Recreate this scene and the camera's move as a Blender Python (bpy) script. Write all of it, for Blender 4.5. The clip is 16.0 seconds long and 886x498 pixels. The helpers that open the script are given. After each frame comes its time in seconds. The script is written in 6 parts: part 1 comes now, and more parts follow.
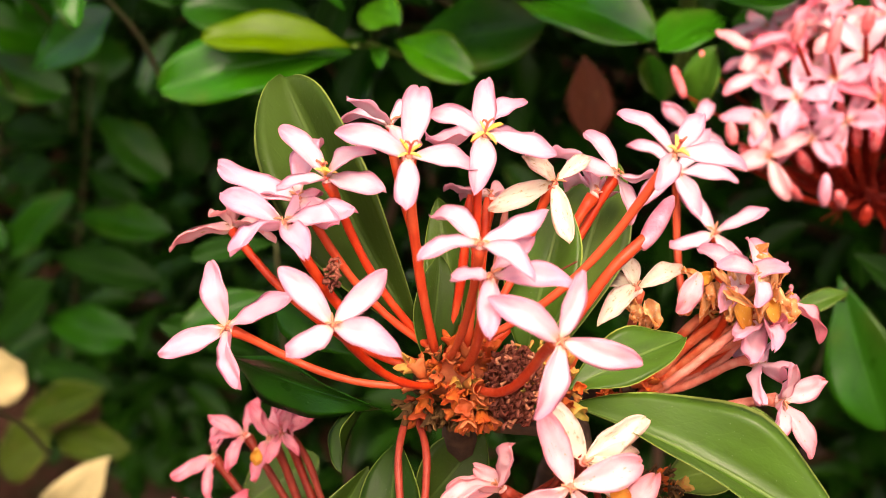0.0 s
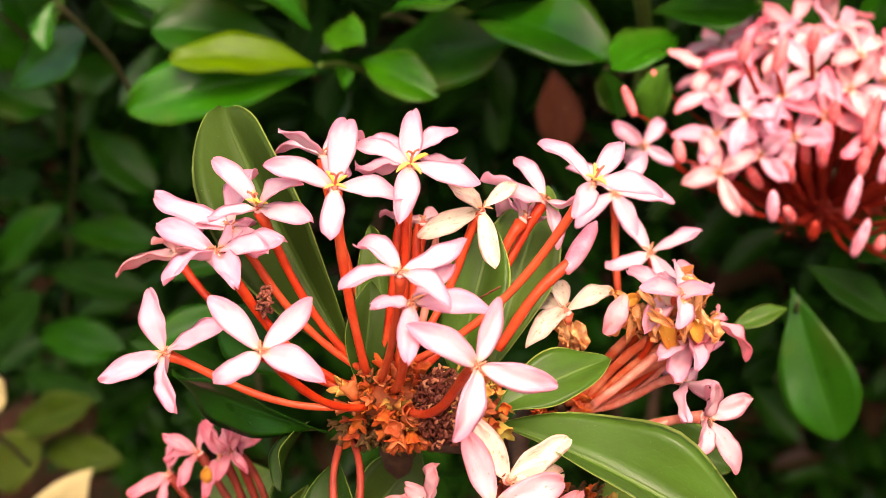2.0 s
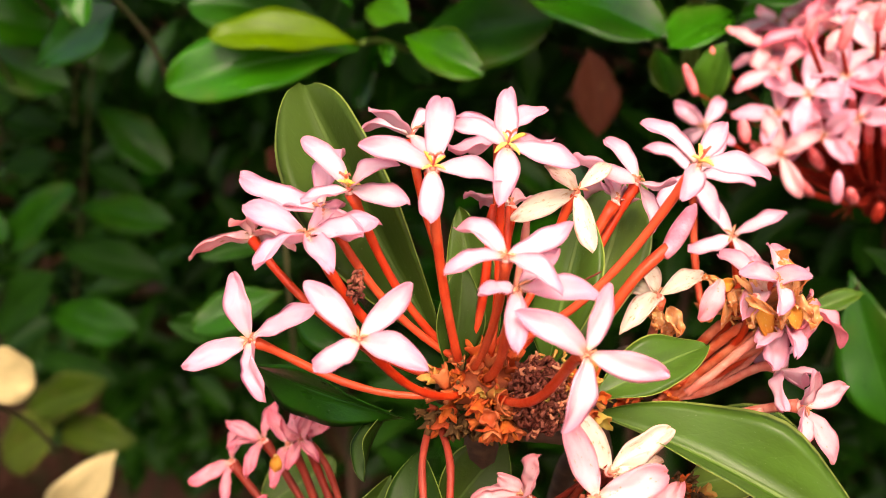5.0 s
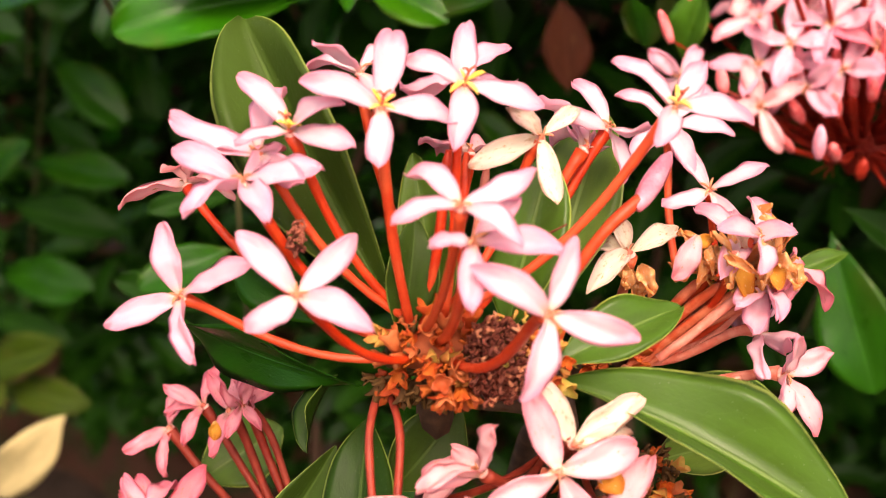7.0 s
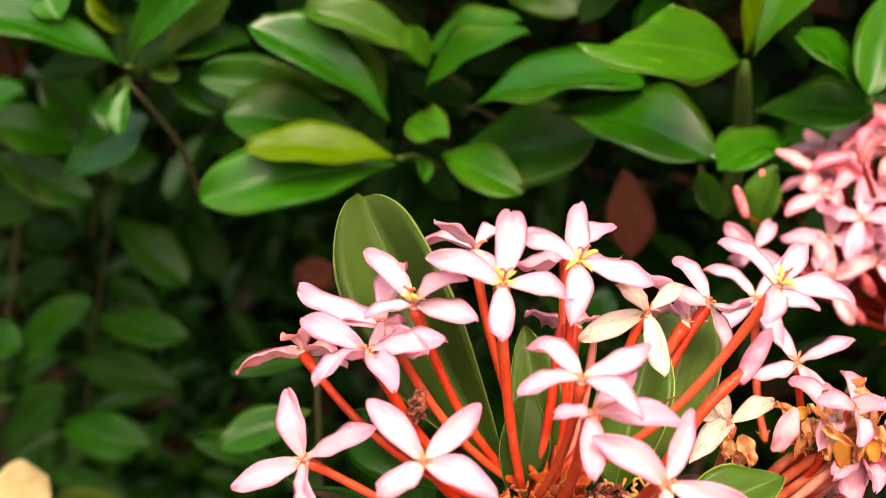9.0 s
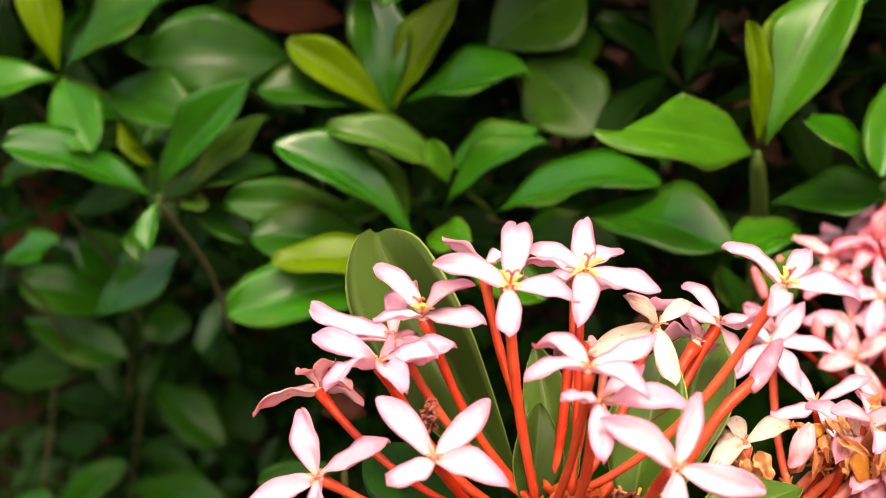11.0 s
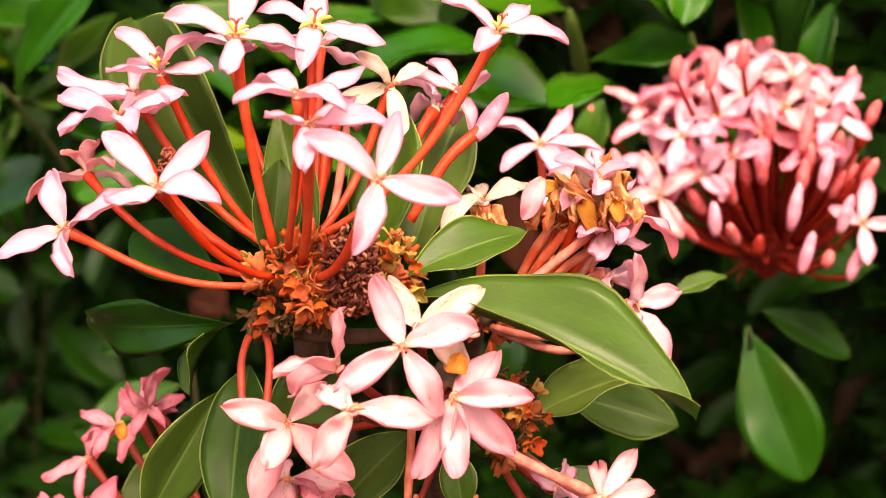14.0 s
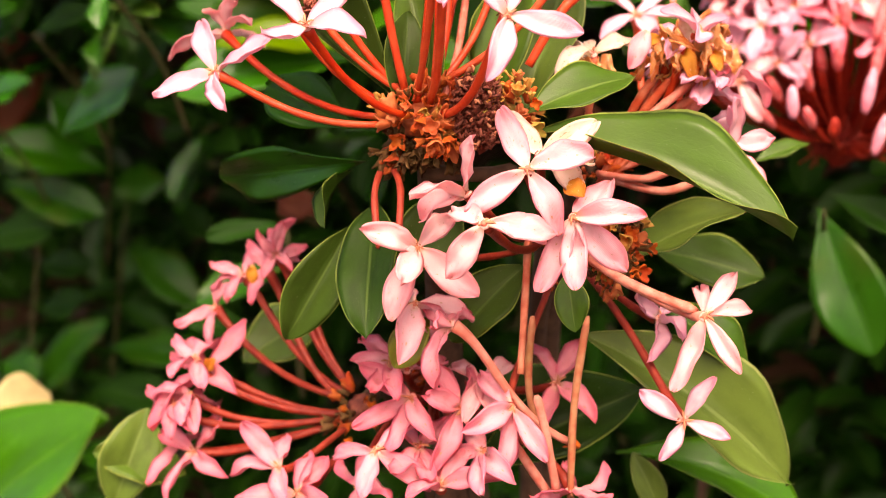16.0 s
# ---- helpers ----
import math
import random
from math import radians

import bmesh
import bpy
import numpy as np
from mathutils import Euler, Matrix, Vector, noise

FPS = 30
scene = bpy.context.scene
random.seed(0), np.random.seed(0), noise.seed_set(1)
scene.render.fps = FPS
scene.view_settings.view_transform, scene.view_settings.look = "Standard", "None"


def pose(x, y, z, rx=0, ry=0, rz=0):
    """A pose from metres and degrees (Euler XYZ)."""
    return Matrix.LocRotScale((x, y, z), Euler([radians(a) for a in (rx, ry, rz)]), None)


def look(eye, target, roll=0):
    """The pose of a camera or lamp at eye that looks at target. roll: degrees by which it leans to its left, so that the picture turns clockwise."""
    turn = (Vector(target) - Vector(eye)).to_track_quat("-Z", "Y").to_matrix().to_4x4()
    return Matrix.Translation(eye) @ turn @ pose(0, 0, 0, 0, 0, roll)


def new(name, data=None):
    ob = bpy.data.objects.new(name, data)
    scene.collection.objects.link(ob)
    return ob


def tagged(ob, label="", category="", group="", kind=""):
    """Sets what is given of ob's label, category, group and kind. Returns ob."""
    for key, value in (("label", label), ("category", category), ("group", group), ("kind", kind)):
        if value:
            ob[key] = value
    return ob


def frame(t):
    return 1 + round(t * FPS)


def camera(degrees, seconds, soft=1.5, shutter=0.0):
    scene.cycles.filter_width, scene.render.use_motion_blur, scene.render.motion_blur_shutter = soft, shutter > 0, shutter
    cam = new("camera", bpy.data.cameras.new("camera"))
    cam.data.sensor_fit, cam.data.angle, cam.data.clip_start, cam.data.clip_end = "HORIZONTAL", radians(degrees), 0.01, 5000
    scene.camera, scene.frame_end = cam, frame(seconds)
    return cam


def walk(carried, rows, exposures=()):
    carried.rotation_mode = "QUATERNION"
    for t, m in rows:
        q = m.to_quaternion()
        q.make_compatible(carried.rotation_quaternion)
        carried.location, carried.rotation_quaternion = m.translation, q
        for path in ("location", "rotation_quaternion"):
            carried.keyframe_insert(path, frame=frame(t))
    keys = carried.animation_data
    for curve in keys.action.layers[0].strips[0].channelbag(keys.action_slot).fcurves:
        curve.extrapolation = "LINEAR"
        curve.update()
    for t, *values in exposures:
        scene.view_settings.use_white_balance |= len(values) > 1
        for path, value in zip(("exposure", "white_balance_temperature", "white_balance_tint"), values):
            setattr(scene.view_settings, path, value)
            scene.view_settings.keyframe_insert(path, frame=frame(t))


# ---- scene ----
cam = camera(31.93, 16.0, soft=0.5)
PATH = [
    (0.0, look((0.0266, -0.2557, 1.1238), (-0.0039, 0.0222, 1.0151), -0.37)),
    (0.5, look((0.0296, -0.2504, 1.1218), (0.0000, 0.0269, 1.0112), -0.34)),
    (1.0, look((0.0336, -0.2534, 1.1240), (0.0039, 0.0239, 1.0135), -0.55)),
    (1.5, look((0.0387, -0.2550, 1.1253), (0.0078, 0.0220, 1.0142), -0.57)),
    (2.0, look((0.0420, -0.2613, 1.1312), (0.0099, 0.0166, 1.0229), -1.01)),
    (2.5, look((0.0383, -0.2647, 1.1296), (0.0078, 0.0129, 1.0201), -0.78)),
    (3.0, look((0.0355, -0.2659, 1.1302), (0.0046, 0.0115, 1.0201), -1.02)),
    (3.5, look((0.0337, -0.2659, 1.1280), (0.0039, 0.0111, 1.0167), -0.98)),
    (4.0, look((0.0317, -0.2681, 1.1235), (0.0014, 0.0081, 1.0103), -0.69)),
    (4.2, look((0.0286, -0.2668, 1.1288), (-0.0017, 0.0098, 1.0168), -0.59)),
    (6.3, look((0.0188, -0.2346, 1.1266), (-0.0078, 0.0411, 1.0113), -0.87)),
    (6.5, look((0.0190, -0.2338, 1.1217), (-0.0070, 0.0415, 1.0052), -0.71)),
    (7.0, look((0.0223, -0.2313, 1.1170), (-0.0012, 0.0433, 0.9984), 0.26)),
    (7.5, look((0.0226, -0.2345, 1.1207), (-0.0016, 0.0403, 1.0029), -0.17)),
    (8.0, look((0.0204, -0.2369, 1.1293), (-0.0043, 0.0398, 1.0161), -0.21)),
    (8.5, look((0.0138, -0.2386, 1.1318), (-0.0130, 0.0398, 1.0231), 0.03)),
    (9.0, look((0.0090, -0.2445, 1.1240), (-0.0214, 0.0400, 1.0339), 0.58)),
    (9.2, look((0.0093, -0.2465, 1.1234), (-0.0213, 0.0416, 1.0454), 1.22)),
    (11.3, look((0.0173, -0.2584, 1.0837), (-0.0224, 0.0353, 1.0369), -1.30)),
    (11.5, look((0.0182, -0.2598, 1.0783), (-0.0204, 0.0343, 1.0335), -1.00)),
    (12.0, look((0.0206, -0.2644, 1.0696), (-0.0186, 0.0295, 1.0243), -1.47)),
    (12.5, look((0.0263, -0.2741, 1.0667), (-0.0113, 0.0204, 1.0234), -1.42)),
    (13.0, look((0.0408, -0.2749, 1.0611), (0.0055, 0.0197, 1.0172), -1.88)),
    (13.5, look((0.0521, -0.2754, 1.0560), (0.0195, 0.0195, 1.0116), -1.84)),
    (14.0, look((0.0568, -0.2745, 1.0482), (0.0256, 0.0199, 0.9997), -2.50)),
    (14.5, look((0.0522, -0.2767, 1.0440), (0.0200, 0.0167, 0.9903), -2.43)),
    (15.0, look((0.0507, -0.2868, 1.0440), (0.0148, 0.0061, 0.9896), -2.51)),
    (15.5, look((0.0487, -0.3002, 1.0387), (0.0111, -0.0077, 0.9840), -2.51)),
    (16.0, look((0.0446, -0.3068, 1.0297), (0.0051, -0.0146, 0.9743), -2.60)),
]
walk(cam, PATH, ((0.0, 1.43, 7600.0, 24.0), (8.0, 1.43, 7600.0, 24.0), (11.5, 1.57, 7650.0, 25.0), (12.5, 1.54, 7800.0, 27.0), (14.5, 1.63, 8100.0, 30.0), (16.0, 1.63, 8100.0, 30.0)))
cam.data.dof.use_dof, cam.data.dof.focus_distance, cam.data.dof.aperture_fstop = True, 0.288, 24.0

# ---- light ----
SUN_EL, SUN_AZ = radians(52), radians(168)
sky_world = bpy.data.worlds.new("sky")
sky_world.use_nodes = True
scene.world = sky_world
wn = sky_world.node_tree
sky = wn.nodes.new("ShaderNodeTexSky")
sky.sky_type, sky.sun_disc = "NISHITA", False
sky.sun_elevation, sky.sun_rotation = SUN_EL, SUN_AZ
sky.air_density, sky.dust_density, sky.ozone_density = 0.8, 6.0, 0.5
wn.links.new(sky.outputs[0], wn.nodes["Background"].inputs[0])
wn.nodes["Background"].inputs[1].default_value = 0.15
sun = new("sun", bpy.data.lights.new("sun", "SUN"))
sun.data.energy, sun.data.angle, sun.data.color = 1.08, radians(25), (1.0, 0.93, 0.82)
sun_dir = Vector((math.sin(SUN_AZ) * math.cos(SUN_EL), math.cos(SUN_AZ) * math.cos(SUN_EL), math.sin(SUN_EL)))
sun.matrix_world = look(sun_dir * 5 + Vector((0, 0, 1)), (0, 0, 1))


# ---- materials ----
class Nodes:
    """Short hand for building a node material."""

    def __init__(self, name):
        self.mat = bpy.data.materials.new(name)
        self.mat.use_nodes = True
        self.t = self.mat.node_tree
        self.bsdf = self.t.nodes["Principled BSDF"]
        self.out = self.t.nodes["Material Output"]

    def add(self, kind, **inputs):
        n = self.t.nodes.new(kind)
        for k, v in inputs.items():
            self.put(n.inputs[k.replace("_", " ")], v)
        return n

    def put(self, socket, v):
        if isinstance(v, bpy.types.NodeSocket):
            self.t.links.new(v, socket)
        else:
            socket.default_value = v

    def math(self, op, a, b=0.0, c=0.0, clamp=False):
        n = self.t.nodes.new("ShaderNodeMath")
        n.operation, n.use_clamp = op, clamp
        for s, v in zip(n.inputs, (a, b, c)):
            self.put(s, v)
        return n.outputs[0]

    def ramp(self, x, a, b):
        """0 below a, 1 above b, smooth between."""
        n = self.t.nodes.new("ShaderNodeMapRange")
        n.interpolation_type = "SMOOTHSTEP"
        for s, v in zip(n.inputs, (x, a, b, 0.0, 1.0)):
            self.put(s, v)
        return n.outputs[0]

    def mix(self, f, a, b):
        n = self.t.nodes.new("ShaderNodeMix")
        n.data_type = "RGBA"
        for s, v in ((n.inputs[0], f), (n.inputs[6], a), (n.inputs[7], b)):
            self.put(s, v if isinstance(v, (bpy.types.NodeSocket, float, int)) else (*v[:3], 1.0))
        return n.outputs[2]

    def noise(self, vec, scale, detail=3.0, rough=0.55):
        n = self.add("ShaderNodeTexNoise", Scale=scale, Detail=detail, Roughness=rough)
        if vec is not None:
            self.put(n.inputs["Vector"], vec)
        return n.outputs["Fac"]

    def uv(self):
        n = self.t.nodes.new("ShaderNodeSeparateXYZ")
        self.put(n.inputs[0], self.t.nodes.new("ShaderNodeTexCoord").outputs["UV"])
        return n.outputs[0], n.outputs[1]

    def obj(self):
        return self.t.nodes.new("ShaderNodeTexCoord").outputs["Object"]

    def place(self):
        return self.t.nodes.new("ShaderNodeNewGeometry").outputs["Position"]

    def rnd(self):
        return self.t.nodes.new("ShaderNodeObjectInfo").outputs["Random"]

    def bump(self, h, strength=0.3, dist=0.0003):
        n = self.add("ShaderNodeBump", Strength=strength, Distance=dist, Height=h)
        self.put(self.bsdf.inputs["Normal"], n.outputs[0])
        return n.outputs[0]

    def finish(self, colour, rough=0.5, spec=0.5, thin=0.0, thin_colour=None, coat=0.0):
        self.put(self.bsdf.inputs["Base Color"], colour if isinstance(colour, bpy.types.NodeSocket) else (*colour, 1))
        self.put(self.bsdf.inputs["Roughness"], rough)
        self.put(self.bsdf.inputs["Specular IOR Level"], spec)
        self.put(self.bsdf.inputs["Coat Weight"], coat)
        if thin:
            tr = self.add("ShaderNodeBsdfTranslucent")
            c = thin_colour if thin_colour is not None else colour
            self.put(tr.inputs[0], c if isinstance(c, bpy.types.NodeSocket) else (*c, 1))
            m = self.t.nodes.new("ShaderNodeMixShader")
            m.inputs[0].default_value = thin
            self.t.links.new(self.bsdf.outputs[0], m.inputs[1])
            self.t.links.new(tr.outputs[0], m.inputs[2])
            self.t.links.new(m.outputs[0], self.out.inputs[0])
        return self.mat


def petal_material(name, middle, edge, spots=0.0, spot_colour=(0.5, 0.3, 0.1), edge_from=0.55, rosy=0.25):
    """Middle and edge colours over the blade, faint lengthwise veins, blotches of wear."""
    n = Nodes(name)
    u, v = n.uv()
    side = n.math("ABSOLUTE", n.math("MULTIPLY_ADD", u, 2.0, -1.0))
    mottle = n.noise(n.obj(), 3.6, 5.0, 0.65)
    e = n.math("ADD", n.math("MULTIPLY", n.ramp(side, edge_from - 0.15, 1.1), 0.8), n.math("MULTIPLY", n.ramp(v, 0.52, 1.05), 0.85), clamp=True)
    e = n.math("ADD", e, n.math("MULTIPLY", n.math("SUBTRACT", mottle, 0.5), 1.0), clamp=True)
    e = n.math("ADD", e, n.math("MULTIPLY", n.rnd(), rosy), clamp=True)
    col = n.mix(e, middle, edge)
    col = n.mix(n.math("MULTIPLY", n.ramp(v, 0.16, 0.0), 0.5), col, (0.72, 0.62, 0.36))
    wave = n.add("ShaderNodeTexWave", Scale=7.5, Distortion=1.5)
    veins = n.add("ShaderNodeCombineXYZ", X=u)
    n.put(wave.inputs["Vector"], veins.outputs[0])
    col = n.mix(n.math("MULTIPLY", n.ramp(wave.outputs["Fac"], 0.75, 1.0), 0.06), col, edge)
    col = n.mix(n.math("MULTIPLY", n.ramp(side, 0.80, 1.05), n.math("MULTIPLY", mottle, 0.32)), col, tuple(c * k for c, k in zip(edge, (0.96, 0.7, 0.74))))
    fleck = n.ramp(n.noise(n.obj(), 22.0, 3.0), 0.60, 0.72)
    col = n.mix(n.math("MULTIPLY", fleck, 0.10), col, tuple(c * k for c, k in zip(edge, (0.9, 0.75, 0.75))))
    if spots:
        s = n.ramp(n.noise(n.obj(), 7.0, 4.0, 0.6), 0.62 - spots * 0.16, 0.72)
        col = n.mix(n.math("MULTIPLY", s, 0.8), col, spot_colour)
    n.bump(n.math("ADD", n.math("MULTIPLY", wave.outputs["Fac"], 0.5), n.noise(n.obj(), 9.0)), 0.35, 0.0002)
    return n.finish(col, 0.55, 0.22, 0.42, col)


def leaf_material(name, blade, rib, margin, rough=0.32, thin=0.18, coat=0.0, blotch=0.0, spec=0.22, rim=0.9, wear=0.0):
    """Midrib, paired side veins and a thin pale margin over a mottled blade."""
    n = Nodes(name)
    u, v = n.uv()
    side = n.math("ABSOLUTE", n.math("MULTIPLY_ADD", u, 2.0, -1.0))
    mottle = n.noise(n.obj(), 4.0, 4.0)
    fine = n.noise(n.obj(), 40.0, 2.0)
    dark = tuple(c * 0.62 for c in blade)
    col = n.mix(n.ramp(mottle, 0.3, 0.75), dark, blade)
    col = n.mix(n.math("MULTIPLY", n.rnd(), 0.22), col, tuple(a * 0.5 + b * 0.5 for a, b in zip(blade, margin)))
    slant = n.math("ADD", n.math("SUBTRACT", n.math("MULTIPLY", v, 9.0), n.math("MULTIPLY", side, 2.4)), n.math("MULTIPLY", mottle, 1.6))
    saw = n.math("PINGPONG", slant, 0.5)
    vein = n.math("MULTIPLY", n.ramp(saw, 0.07, 0.0), n.ramp(side, 1.0, 0.6))
    col = n.mix(n.math("MULTIPLY", vein, 0.035), col, rib)
    mid = n.math("MULTIPLY", n.ramp(side, 0.065, 0.03), n.ramp(v, 1.0, 0.8))
    col = n.mix(n.math("MULTIPLY", mid, 0.38), col, rib)
    col = n.mix(n.math("MULTIPLY", n.ramp(side, 0.945, 0.975), rim), col, margin)
    if blotch:
        col = n.mix(n.math("MULTIPLY", n.ramp(n.noise(n.obj(), 6.0, 5.0, 0.65), 0.60, 0.70), blotch), col, (0.16, 0.09, 0.03))
    if wear:
        old = n.math("MULTIPLY", n.ramp(n.noise(n.place(), 26.0, 4.0, 0.6), 0.48, 0.72), n.ramp(side, 0.1, 0.9))
        col = n.mix(n.math("MULTIPLY", old, wear), col, (0.16, 0.13, 0.035))
    dust = n.ramp(n.noise(n.obj(), 95.0, 1.0), 0.74, 0.80)
    col = n.mix(n.math("MULTIPLY", dust, 0.4), col, (0.4, 0.45, 0.35))
    scuff = n.ramp(n.noise(n.obj(), 11.0, 5.0, 0.7), 0.60, 0.72)
    col = n.mix(n.math("MULTIPLY", scuff, 0.12), col, tuple(min(1.0, c * 2.2 + 0.01) for c in blade))
    h = n.math("ADD", n.math("MULTIPLY", vein, -0.03), n.math("ADD", n.math("MULTIPLY", mottle, 0.7), n.math("MULTIPLY", fine, 0.15)))
    n.bump(n.math("SUBTRACT", h, mid), 0.4, 0.0006)
    r = n.math("ADD", rough, n.math("MULTIPLY", n.math("SUBTRACT", mottle, 0.5), 0.25))
    return n.finish(col, r, spec, thin, tuple(min(1, c * 1.6) for c in blade), coat)


def stalk_material(name, a, b, rough=0.42, scale=350.0, thin=0.0, vary=0.35, c=None):
    n = Nodes(name)
    f = n.noise(n.place(), scale, 4.0)
    col = n.mix(n.ramp(f, 0.35, 0.7), a, b)
    col = n.mix(n.math("MULTIPLY", n.math("POWER", n.rnd(), 1.5), vary), col, c if c else b)
    col = n.mix(n.math("MULTIPLY", n.ramp(n.noise(n.place(), scale * 0.25, 3.0), 0.5, 0.75), vary), col, c if c else b)
    n.bump(n.math("ADD", n.noise(n.place(), scale * 5, 2.0), n.noise(n.place(), scale * 1.6, 3.0)), 0.4, 0.0003)
    return n.finish(col, rough, 0.25, thin)


